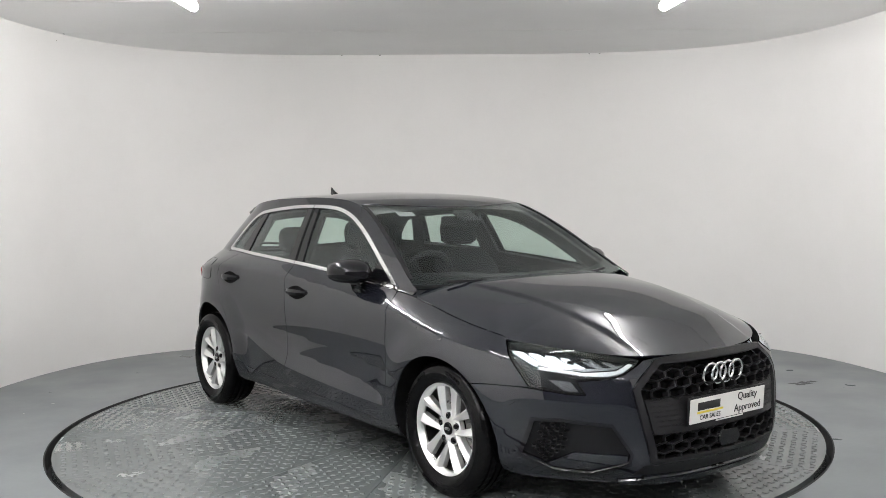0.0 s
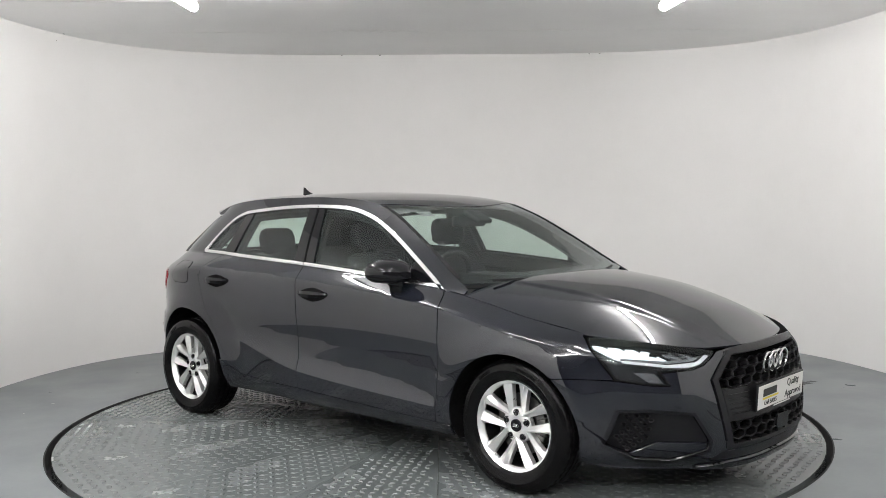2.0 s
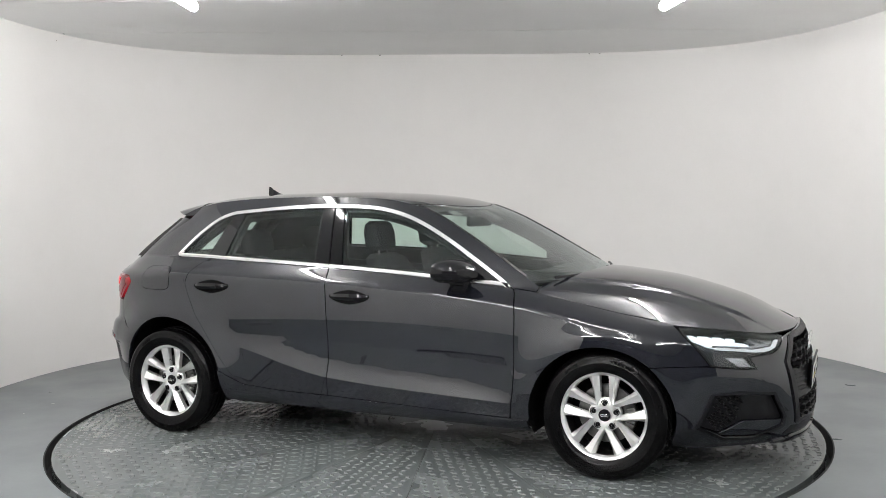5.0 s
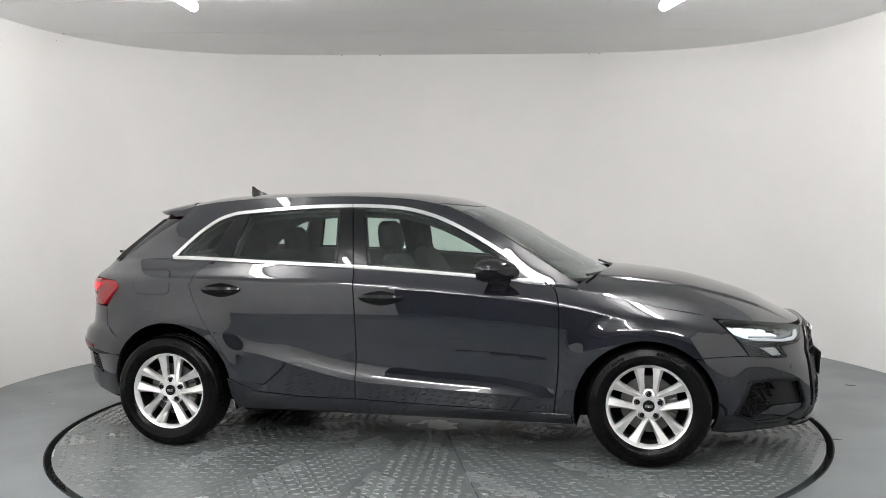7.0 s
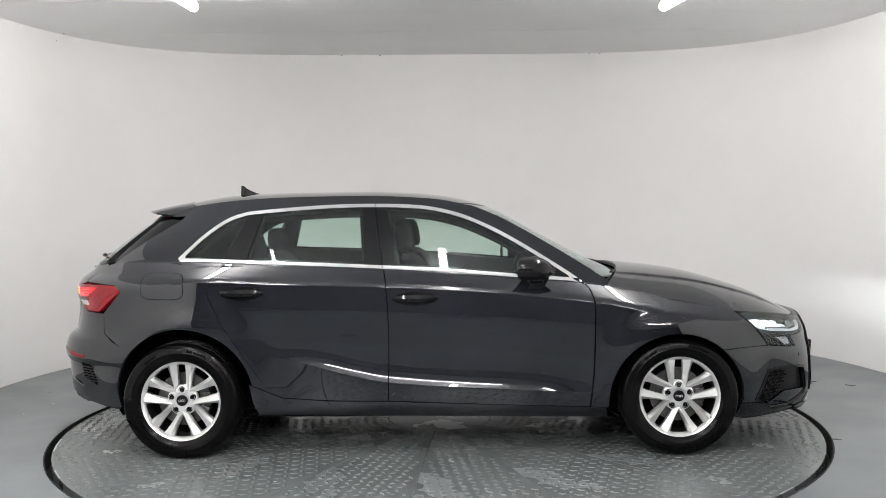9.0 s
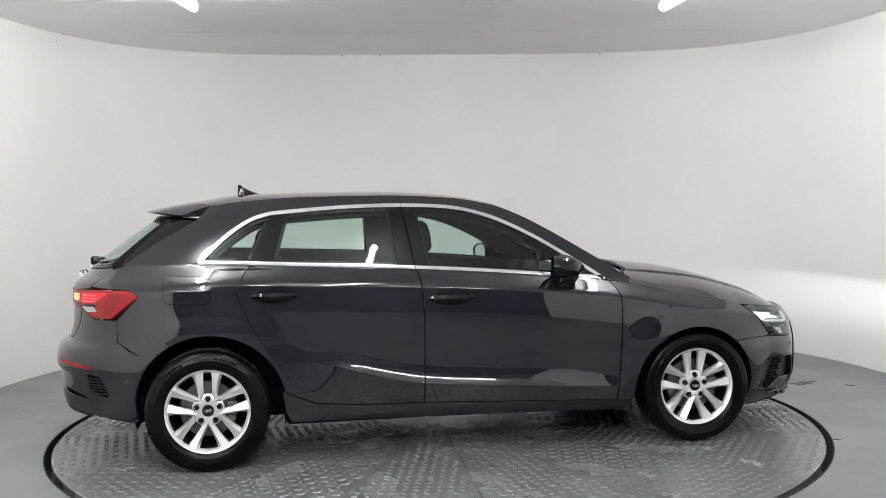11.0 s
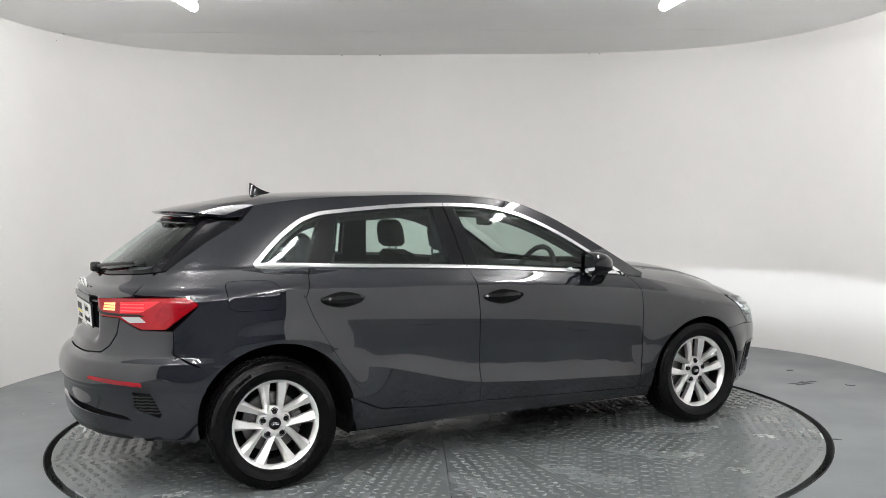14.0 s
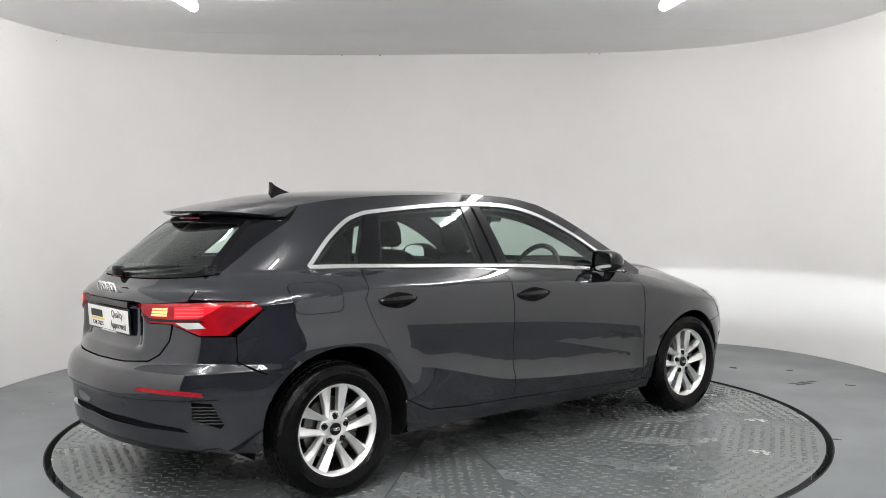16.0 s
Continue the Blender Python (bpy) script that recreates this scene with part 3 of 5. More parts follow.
    for nm, poly, mat, lift in (("quarter_glass", left_of(lower, cut1), GLASS, -0.006), ("black_pillar", left_of(right_of(lower, cut1), cut2), BLACK, -0.001),
                                ("rear_window", left_of(right_of(lower, cut2), cut3), GLASS, -0.007), ("black_pillar", left_of(right_of(lower, cut3), cut4), BLACK, 0.0),
                                ("front_window", right_of(lower, cut4), GLASS, -0.007)):
        ob = sheet(nm, poly, surface("side", sg, lift), mat, car, 0.06, (), 0.0 if mat is GLASS else 0.008)
        if mat is GLASS:
            ob.visible_shadow = False
            rim = inset(poly, 0.016)
            sheet("window_seal", poly, surface("side", sg, lift - 0.003), BLACK, ob, 0.05, [rim], 0.006)
    # gap between the doors over the black pillar
    bm = bmesh.new()
    p, n = surface("side", sg, 0.004)(np.linspace(-0.238, -0.290, 8), np.linspace(1.0, 1.342, 8))
    tube(bm, p, 0.003, 5)
    cpart("pillar_joint", bm, LINER, car)
    # dark skin behind the joints
    back = [(1.0, 0.86), (0.86, 0.90)] + BELT[1:] + [(-1.6, 1.0), (-1.6, 0.75)] + arc(ARCH_R, 130, 0, 16, 0.02) + [(-0.9, 0.235), (0.9, 0.215)] + arc(ARCH_F, 180, 45, 16, 0.02) + [(1.62, 0.70)]
    sheet("inner_skin", back, surface("side", sg, -0.022), LINER, car, 0.06, (), 0.0)
    # wheel arch liners
    for c in (ARCH_F, ARCH_R):
        bm = bmesh.new()
        rows = []
        for x, z in arc(c, -16, 196, 26, 0.004):
            w = float(side(min(max(x, -1.75), 1.75), max(z, 0.2))) - 0.012
            rows.append([bm.verts.new((x, sg * w, z)), bm.verts.new((x, sg * 0.55, z))])
        for a, b in zip(rows, rows[1:]):
            bm.faces.new((a[0], b[0], b[1], a[1]))
        bm.faces.new([r[1] for r in rows])
        cpart("arch_liner", bm, LINER, car)


def make_handle(door, x, z, length, sg):
    """A bar across a flush dark oval, which paints in a shaded recess."""
    f = surface("side", sg)
    y = lambda a, b: float(side(a, b))
    k = 28
    bm = bmesh.new()
    ring0 = []
    for i in range(k):
        a = i * math.tau / k
        ring0.append((x + 0.5 * length * math.cos(a), z + 0.040 * math.sin(a) * (1 - 0.25 * abs(math.cos(a)))))
    rings = []
    # no hollow: the oval lies on the door, its dark colour gives the shade
    for scale, dep in ((1.0, -0.0006), (0.95, 0.0022), (0.6, 0.0020)):
        rings.append([bm.verts.new((x + (a - x) * scale, sg * (y(x + (a - x) * scale, z + (b - z) * scale) + dep), z + (b - z) * scale)) for a, b in ring0])
    for r, s in zip(rings, rings[1:]):
        for i in range(k):
            bm.faces.new((r[i], r[(i + 1) % k], s[(i + 1) % k], s[i]))
    bm.faces.new(rings[-1])
    cup_patch = cpart("handle_cup_shade", bm, LINER, door, "flush black oval standing for the shaded handle recess")
    bm = bmesh.new()
    rows = []
    for i in range(13):
        t = i / 12
        a = x + length * (t - 0.5) * 0.98
        thick = 0.018 * math.sin(math.pi * (0.08 + 0.84 * t)) ** 0.5
        out = 0.030 * math.sin(math.pi * t) ** 0.6
        b = z + 0.004
        w = y(a, b)
        rows.append([bm.verts.new((a, sg * (w + out + dy), b + dz)) for dy, dz in ((0.004, thick), (0.010, 0.0), (0.004, -thick), (-0.006, -thick * 0.7), (-0.006, thick * 0.7))])
    for r, s in zip(rows, rows[1:]):
        for i in range(5):
            bm.faces.new((r[i], r[(i + 1) % 5], s[(i + 1) % 5], s[i]))
    bm.faces.new(rows[0][::-1]), bm.faces.new(rows[-1])
    cpart("door_handle", bm, BLACK, door, "dark gloss pull handle")


def make_mirror(door, sg):
    """Door mirror: rounded cap, dark stalk, glass facing back."""
    bm = bmesh.new()
    rows, k = [], 20
    # stations from the back face forwards
    for x, sy, sz, dz in ((0.455, 0.094, 0.060, 0.0), (0.470, 0.101, 0.066, 0.0), (0.52, 0.099, 0.066, 0.0), (0.565, 0.088, 0.057, -0.003), (0.600, 0.064, 0.042, -0.008), (0.622, 0.028, 0.020, -0.012)):
        ring = []
        for i in range(k):
            a = i * math.tau / k
            c, s = math.cos(a), math.sin(a)
            yy = math.copysign(abs(c) ** 0.7, c) * sy
            zz = math.copysign(abs(s) ** 0.75, s) * sz * (1.0 if s > 0 else 0.9) * (1 - 0.16 * c)
            ring.append(bm.verts.new((x + 0.030 + 0.022 * (-c), sg * (0.882 + yy), 0.994 + dz + zz)))
        rows.append(ring)
    for r, s in zip(rows, rows[1:]):
        for i in range(k):
            bm.faces.new((r[i], r[(i + 1) % k], s[(i + 1) % k], s[i]))
    bm.faces.new(rows[-1])
    bmesh.ops.recalc_face_normals(bm, faces=bm.faces)
    cap = cpart("mirror_cap", bm, BLACK, door, "gloss black door mirror cap")
    bm = bmesh.new()
    ring = [bm.verts.new((0.496 + 0.022 * -math.cos(i * math.tau / k), sg * (0.882 + 0.086 * math.copysign(abs(math.cos(i * math.tau / k)) ** 0.7, math.cos(i * math.tau / k))), 0.994 + 0.054 * math.copysign(abs(math.sin(i * math.tau / k)) ** 0.75, math.sin(i * math.tau / k)))) for i in range(k)]
    bm.faces.new(ring)
    cpart("mirror_glass", bm, MIRROR, door, "mirror glass", smooth=False)
    bm = bmesh.new()
    rows = []
    for x, y, z, w, h in ((0.575, 0.878, 0.948, 0.06, 0.018), (0.58, 0.870, 0.930, 0.05, 0.022), (0.57, 0.865, 0.905, 0.045, 0.024), (0.575, 0.835, 0.89, 0.055, 0.022)):
        rows.append([bm.verts.new((x + w * a, sg * (y + h * b * 0.6), z + h * b)) for a, b in ((-1, -0.6), (-0.5, -1), (0.6, -1), (1, 0), (0.6, 1), (-0.6, 1))])
    for r, s in zip(rows, rows[1:]):
        for i in range(6):
            bm.faces.new((r[i], r[(i + 1) % 6], s[(i + 1) % 6], s[i]))
    bm.faces.new(rows[0]), bm.faces.new(rows[-1])
    bmesh.ops.recalc_face_normals(bm, faces=bm.faces)
    cpart("mirror_stalk", bm, BLACK, door)
    # black sail at the window's front corner
    o = [(0.545, 0.945), (0.60, 1.045), (0.80, 0.928), (0.79, 0.918)]
    sheet("mirror_sail", o, surface("side", sg, 0.001), BLACK, door, 0.03, (), 0.004)


def make_upper():
    def ye(x, d=0.0):
        return float(side(x, z_edge(x))) - d
    xs = np.linspace(-1, 1, 25)
    # roof
    fr = [(0.335 - 0.16 * t * t, t * ye(0.175, 0.001)) for t in xs]
    rr = [(-1.425 + 0.125 * t * t, t * ye(-1.30, 0.001)) for t in xs]
    right = [(float(x), -ye(x, 0.001)) for x in np.linspace(-1.27, 0.15, 30)]
    left = [(float(x), ye(x, 0.001)) for x in np.linspace(0.15, -1.27, 30)]
    sheet("roof", right + fr + left + rr[::-1], surface("top"), PAINT, car, 0.035, label="grey metallic roof panel")
    # windscreen with its black border
    base = [(1.125 - 0.20 * t * t, t * ye(0.925, 0.004)) for t in xs]
    toprow = [(0.341 - 0.16 * t * t, t * ye(0.181, 0.004)) for t in xs]
    right = [(float(x), -ye(x, 0.004)) for x in np.linspace(0.22, 0.89, 16)]
    left = [(float(x), ye(x, 0.004)) for x in np.linspace(0.89, 0.22, 16)]
    o = toprow[::-1] + right + base + left
    screen = sheet("windscreen", o, surface("top", lift=-0.003), SCREEN, car, 0.05, (), 0.0, "clear laminated windscreen")
    screen.visible_shadow = False
    clear = [(x - 0.045, y * 0.93) for x, y in toprow[::-1]] + [(1.035 - 0.20 * t * t, t * (ye(0.83) - 0.03)) for t in xs]
    sheet("windscreen_border", o, surface("top", lift=-0.013), GLAZE, screen, 0.04, [clear], 0.0)
    for row in (right, left):
        k = 1 if row is left else -1
        strip = [(x, y) for x, y in row] + [(x, y - k * 0.020) for x, y in row[::-1]]
        sheet("screen_seal", strip, surface("top", lift=0.002), PLASTIC, screen, 0.03, (), 0.004, "black rubber seal beside the windscreen")
    # cowl and wipers
    cowl = base + [(1.165 - 0.20 * t * t, t * ye(0.925, -0.02)) for t in xs[::-1]]
    sheet("cowl", cowl, lambda a, b: (np.stack([a, b, top(a, b) - 0.030], -1), np.tile((0.3, 0, 0.95), (len(a), 1))), PLASTIC, car, 0.05, label="black plastic scuttle below the windscreen")
    for y0, y1 in ((-0.60, 0.02), (-0.02, 0.52)):
        bm = bmesh.new()
        path = []
        for t in np.linspace(0, 1, 12):
            y = y0 + (y1 - y0) * t
            x = 1.125 - 0.20 * (y / 0.76) ** 2 - 0.03 * t
            path.append((x, y, float(top(np.array(x), np.array(y))) + 0.014))
        tube(bm, path, 0.007, 6)
        cpart("wiper", bm, PLASTIC, car, "black windscreen wiper")
    # lining under the roof
    o2 = inset([(float(x), -ye(x, 0.02)) for x in np.linspace(-1.30, 0.30, 24)] + [(float(x), ye(x, 0.02)) for x in np.linspace(0.30, -1.30, 24)], 0.005)
    sheet("roof_lining", o2, surface("top", lift=-0.03), LINING, car, 0.08, (), 0.0)
    # bonnet
    yh = lambda x: float(side(x, z_belt(x))) - 0.005
    side_r = [(float(x), -yh(x)) for x in np.linspace(0.925, 1.60, 15)]
    lead = curve_through([(1.63, -0.742), (1.72, -0.712), (1.83, -0.655), (1.95, -0.555), (2.045, -0.42), (2.10, -0.27), (2.128, -0.12), (2.132, 0.0)], 4)
    half = side_r + lead
    rear_e = [(1.108 - 0.19 * t * t, t * yh(0.93)) for t in xs[::-1]]
    bon = sheet("bonnet", half + [(x, -y) for x, y in half[::-1][1:]] + rear_e, surface("hood"), PAINT, car, 0.02, label="grey metallic bonnet with two ridges",
                creases=[[(x, k * (0.495 + d - 0.12 * (x - 1.1))) for x in np.arange(1.16, 2.04, 0.02)] for k in (-1, 1) for d in (-0.02, 0.0, 0.02)])
    # fin aerial
    bm = bmesh.new()
    rows = []
    for x, h, wd in ((-1.040, 0.002, 0.004), (-1.075, 0.014, 0.020), (-1.11, 0.030, 0.024), (-1.138, 0.048, 0.014), (-1.152, 0.062, 0.007), (-1.168, 0.066, 0.004), (-1.172, 0.004, 0.012)):
        z0 = float(z_top(x)) - 0.004
        rows.append([bm.verts.new((x, s * wd * f, z0 + h * g)) for s, f, g in ((-1, 1, 0), (-1, 0.5, 0.5), (-1, 0.2, 1), (1, 0.2, 1), (1, 0.5, 0.5), (1, 1, 0))])
    for r, s in zip(rows, rows[1:]):
        for i in range(5):
            bm.faces.new((r[i], r[i + 1], s[i + 1], s[i]))
    bm.faces.new(rows[0]), bm.faces.new(rows[-1][::-1])
    bmesh.ops.recalc_face_normals(bm, faces=bm.faces)
    cpart("roof_aerial", bm, BLACK, car, "black shark-fin roof aerial")
    # spoiler with thickness
    n = 25
    bm = bmesh.new()
    grid_t, grid_b = [], []
    for j in range(9):
        q = j / 8
        ra, rb = [], []
        for t in xs:
            hw = ye(-1.30, 0.001)
            x0, x1 = -1.430 + 0.125 * t * t, -1.685 + 0.135 * t * t + 0.10 * t**8
            x = x0 + (x1 - x0) * q
            yy = t * (hw - 0.012 * q)
            z = float(z_top(x0)) - (float(z_top(x0)) - float(z_edge(-1.30))) * (0.75 * t * t + 0.25 * t**6) - 0.038 * q - 0.010 * q * q
            ra.append(bm.verts.new((x, yy, z)))
            rb.append(bm.verts.new((x + 0.012 * (q > 0.9), yy * 0.995, z - 0.012 - 0.045 * (1 - q))))
        grid_t.append(ra), grid_b.append(rb)
    for g, flip in ((grid_t, False), (grid_b, True)):
        for r, s in zip(g, g[1:]):
            for i in range(n - 1):
                bm.faces.new((r[i], r[i + 1], s[i + 1], s[i]) if not flip else (s[i], s[i + 1], r[i + 1], r[i]))
    for i in range(n - 1):
        bm.faces.new((grid_t[-1][i], grid_t[-1][i + 1], grid_b[-1][i + 1], grid_b[-1][i]))
        bm.faces.new((grid_t[0][i + 1], grid_t[0][i], grid_b[0][i], grid_b[0][i + 1]))
    for j in range(8):
        for i in (0, -1):
            bm.faces.new((grid_t[j][i], grid_t[j + 1][i], grid_b[j + 1][i], grid_b[j][i]))
    bmesh.ops.recalc_face_normals(bm, faces=bm.faces)
    sp = cpart("roof_spoiler", bm, PAINT, car, "grey roof spoiler over the rear window")
    bm = bmesh.new()
    box(bm, (0.02, 0.22, 0.008), (-1.615, 0, 1.285), 0.002)
    cpart("brake_light", bm, REDDARK, sp, "unlit high brake light")


def ring_wheel(bm, path, r):
    tube(bm, path, r, 8, True)


def make_wheel():
    """One wheel, its outer face to -y; the middle of the tyre is at the origin."""
    R, W = 0.307, 0.102
    bm = bmesh.new()
    # rim barrel and lip
    lathe(bm, [(0.193, -0.050), (0.190, -0.06), (0.196, -0.078), (0.2035, -0.086), (0.2085, -0.089), (0.212, -0.086), (0.212, -0.078)], "y", 72)
    lathe(bm, [(0.082, -0.030), (0.080, -0.052), (0.066, -0.060), (0.040, -0.063), (0.034, -0.060), (0.001, -0.060)], "y", 40)
    bmesh.ops.recalc_face_normals(bm, faces=bm.faces)
    wheel = cpart("wheel", bm, ALLOY, car, "silver alloy wheel with five twin spokes")
    # inside of the silver rim: darker metal colour stands in for its shadow
    bm = bmesh.new()
    lathe(bm, [(0.198, 0.09), (0.196, -0.03), (0.193, -0.051)], "y", 72)
    cpart("shaded_barrel", bm, STEEL, wheel, "inside of the rim, its shade put in as darker grey")
    # ten spokes in pairs
    for s in (-1, 1):
        bm = bmesh.new()
        rows = []
        for r, da, w, yy, ridge in ((0.045, 0.72, 0.013, -0.054, 0.006), (0.075, 0.445, 0.0145, -0.057, 0.011), (0.12, 0.318, 0.0175, -0.061, 0.017), (0.16, 0.268, 0.0225, -0.064, 0.018), (0.2015, 0.240, 0.031, -0.070, 0.008)):
            a = math.pi / 2 + s * da
            cx, cz = r * math.cos(a), r * math.sin(a)
            tx, tz = -math.sin(a), math.cos(a)
            rows.append([bm.verts.new((cx + tx * w * u, yy + dy, cz + tz * w * u)) for u, dy in ((-1.0, 0.030), (-0.95, 0.004), (0.35 * s, -ridge), (0.95, 0.004), (1.0, 0.030))])
        for p, q in zip(rows, rows[1:]):
            for i in range(4):
                bm.faces.new((p[i], p[i + 1], q[i + 1], q[i]))
        bmesh.ops.recalc_face_normals(bm, faces=bm.faces)
        spoke = cpart("spoke", bm, ALLOY, wheel)
        spoke.data.set_sharp_from_angle(angle=radians(18))
        for k in range(1, 5):
            more = spoke.copy()
            scene.collection.objects.link(more)
            more.matrix_basis = Matrix.Rotation(k * math.tau / 5, 4, "Y")
    # tyre with grooves and shoulder blocks
    bm = bmesh.new()
    steps = 144
    prof = [(0.205, -0.084), (0.214, -0.096), (0.232, -0.105), (0.252, -0.1085), (0.256, -0.1095), (0.259, -0.1075), (0.276, -0.1055), (0.290, -0.099), (0.299, -0.089), (0.3045, -0.076), (0.3055, -0.060), (0.299, -0.058), (0.299, -0.050), (0.3065, -0.048),
            (0.307, -0.022), (0.299, -0.020), (0.299, -0.012), (0.307, -0.010)]
    prof = prof + [(r, -y) for r, y in prof[::-1]]
    rings = lathe(bm, prof, "y", steps)
    cuts = {9: 0.004, 10: 0.005, 13: 0.004, 14: 0.004}
    for i, ring in enumerate(rings):
        d = cuts.get(i, cuts.get(len(rings) - 1 - i, 0))
        for k, v in enumerate(ring):
            if d and (k % 3 == 0):
                f = (math.hypot(v.co.x, v.co.z) - d) / math.hypot(v.co.x, v.co.z)
                v.co.x *= f
                v.co.z *= f
    bmesh.ops.recalc_face_normals(bm, faces=bm.faces)
    cpart("tyre", bm, RUBBER, wheel, "black rubber tyre")
    # plain raised bars in place of lettering on the side wall
    bm = bmesh.new()
    for a0, a1 in ((60, 84), (118, 132), (240, 264), (300, 312)):
        for a in range(a0, a1, 4):
            t = radians(a)
            box(bm, (0.012, 0.003, 0.014), (0.268 * math.cos(t), -0.1075, 0.268 * math.sin(t)), 0, Matrix.Rotation(-t, 4, "Y"))
    cpart("sidewall_marks", bm, RUBBER, wheel, smooth=False)["kind"] = "stuff"
    bm = bmesh.new()
    lathe(bm, [(0.029, -0.058), (0.029, -0.066), (0.026, -0.069), (0.001, -0.069)], "y", 24)
    cap = cpart("hub_cap", bm, BLACK, wheel, "black hub cap")
    bm = bmesh.new()
    for k in range(4):
        c = -0.012 + 0.008 * k
        ring_wheel(bm, [(c + 0.006 * math.cos(a), -0.070, 0.006 * math.sin(a)) for a in np.linspace(0, math.tau, 14)[:-1]], 0.0011)
    cpart("cap_rings", bm, CHROME, wheel)
    for k in range(5):
        a = math.pi / 2 + k * math.tau / 5
        bm = bmesh.new()
        lathe(bm, [(0.0135, -0.050), (0.0135, -0.060), (0.011, -0.066), (0.008, -0.067), (0.001, -0.065)], "y", 10)
        ob = cpart("wheel_bolt", bm, BLACK, wheel, "dark wheel bolt")
        ob.location = (0.056 * math.cos(a), 0.0, 0.056 * math.sin(a))
        bm = bmesh.new()
        lathe(bm, [(0.0185, -0.046), (0.0185, -0.0615), (0.0145, -0.0605)], "y", 12)
        ob = cpart("bolt_recess", bm, PLASTIC, wheel)
        ob.location = (0.056 * math.cos(a), 0.0, 0.056 * math.sin(a))
    bm = bmesh.new()
    lathe(bm, [(0.070, -0.012), (0.140, -0.012), (0.140, 0.010), (0.070, 0.010)], "y", 48)
    cpart("brake_disc", bm, STEEL, wheel)
    bm = bmesh.new()
    for i, a in enumerate(np.linspace(radians(-35), radians(35), 7)):
        box(bm, (0.05, 0.06, 0.022), (0.118 * math.cos(a), 0.0, 0.118 * math.sin(a)), 0.004, Matrix.Rotation(-a, 4, "Y"))
    cpart("brake_caliper", bm, STEEL, wheel, smooth=False)
    bm = bmesh.new()
    lathe(bm, [(0.197, 0.06), (0.001, 0.06)], "y", 40)
    cpart("back_shield", bm, LINER, wheel, smooth=False)
    return wheel


def place_wheels():
    first = make_wheel()
    spots = [(1.318, -0.777, 0), (-1.318, -0.772, 0), (1.318, 0.777, 180), (-1.318, 0.772, 180)]
    for i, (x, y, turn) in enumerate(spots):
        w = first if i == 0 else copy_thing(first, Matrix())
        w.matrix_basis = pose(x + CAR_X, y + CAR_Y, 0.311, 0, 0, turn) @ Matrix.Diagonal((1.018, 1.0, 1.018, 1))


def make_lettering(text, size, mat, parent, m, name="lettering"):
    cu = bpy.data.curves.new(name, "FONT")
    cu.body, cu.size, cu.extrude = text, size, 0.0006
    cu.align_x, cu.align_y = "CENTER", "CENTER"
    tmp = new("tmp_text", cu)
    dg = bpy.context.evaluated_depsgraph_get()
    me = bpy.data.meshes.new_from_object(tmp.evaluated_get(dg))
    bpy.data.objects.remove(tmp)
    me.name = name
    me.materials.clear()
    me.materials.append(mat)
    ob = new(name, me)
    ob.parent = parent
    ob.matrix_basis = m
    return ob


def make_plate(m, mat_frame):
    """Dealer's plate: x to its right, z up, facing -y; brand word as a bar."""
    bm = bmesh.new()
    box(bm, (0.530, 0.010, 0.122), (0, 0.006, 0), 0.003)
    ob = cpart("number_plate", bm, mat_frame, car, "white dealer plate with black print")
    ob.matrix_basis = Matrix.Translation((CAR_X, CAR_Y, 0)) @ m
    bm = bmesh.new()
    box(bm, (0.516, 0.006, 0.106), (0, 0.001, 0), 0.002)
    cpart("plate_face", bm, WHITE, ob, "white plate face", False)
    for name, mat, size, x, z in (("brand_bar", INK, (0.150, 0.001, 0.034), -0.135, 0.018), ("yellow_bar", YELLOW, (0.175, 0.001, 0.009), -0.125, -0.008), ("foot_bar", WHITE, (0.19, 0.001, 0.006), 0.01, -0.0575)):
        bm = bmesh.new()
        box(bm, size, (x, -0.0026, z))
        cpart(name, bm, mat, ob, "", False)
    face = Matrix.Rotation(radians(90), 4, "X")
    for text, size, x, z in (("CAR SALES", 0.029, -0.125, -0.031), ("Quality", 0.047, 0.130, 0.027), ("Approved", 0.047, 0.135, -0.024)):
        t = make_lettering(text, size, INK, ob, Matrix.Translation((x, -0.003, z)) @ face)
    return ob


def make_rings(m, r, pitch, thick, name):
    bm = bmesh.new()
    for k in range(4):
        c = (k - 1.5) * pitch
        tube(bm, [(c + r * math.cos(a), -0.004 - 0.002 * (k % 2), r * math.sin(a)) for a in np.linspace(0, math.tau, 33)[:-1]], thick, 6, True)
    ob = cpart(name, bm, CHROME, car, "four interlocked bright rings")
    ob.matrix_basis = Matrix.Translation((CAR_X, CAR_Y, 0)) @ m
    return ob


def facing(x, y, z, front, lean=0.0):
    """A pose on the front or rear face with -y pointing away from the car."""
    return pose(x, y, z, lean, 0, 90 if front else -90)


def frame_on(surf, u, z):
    p, n = surf(np.array([u]), np.array([z]))
    return Vector(p[0]), Vector(n[0])


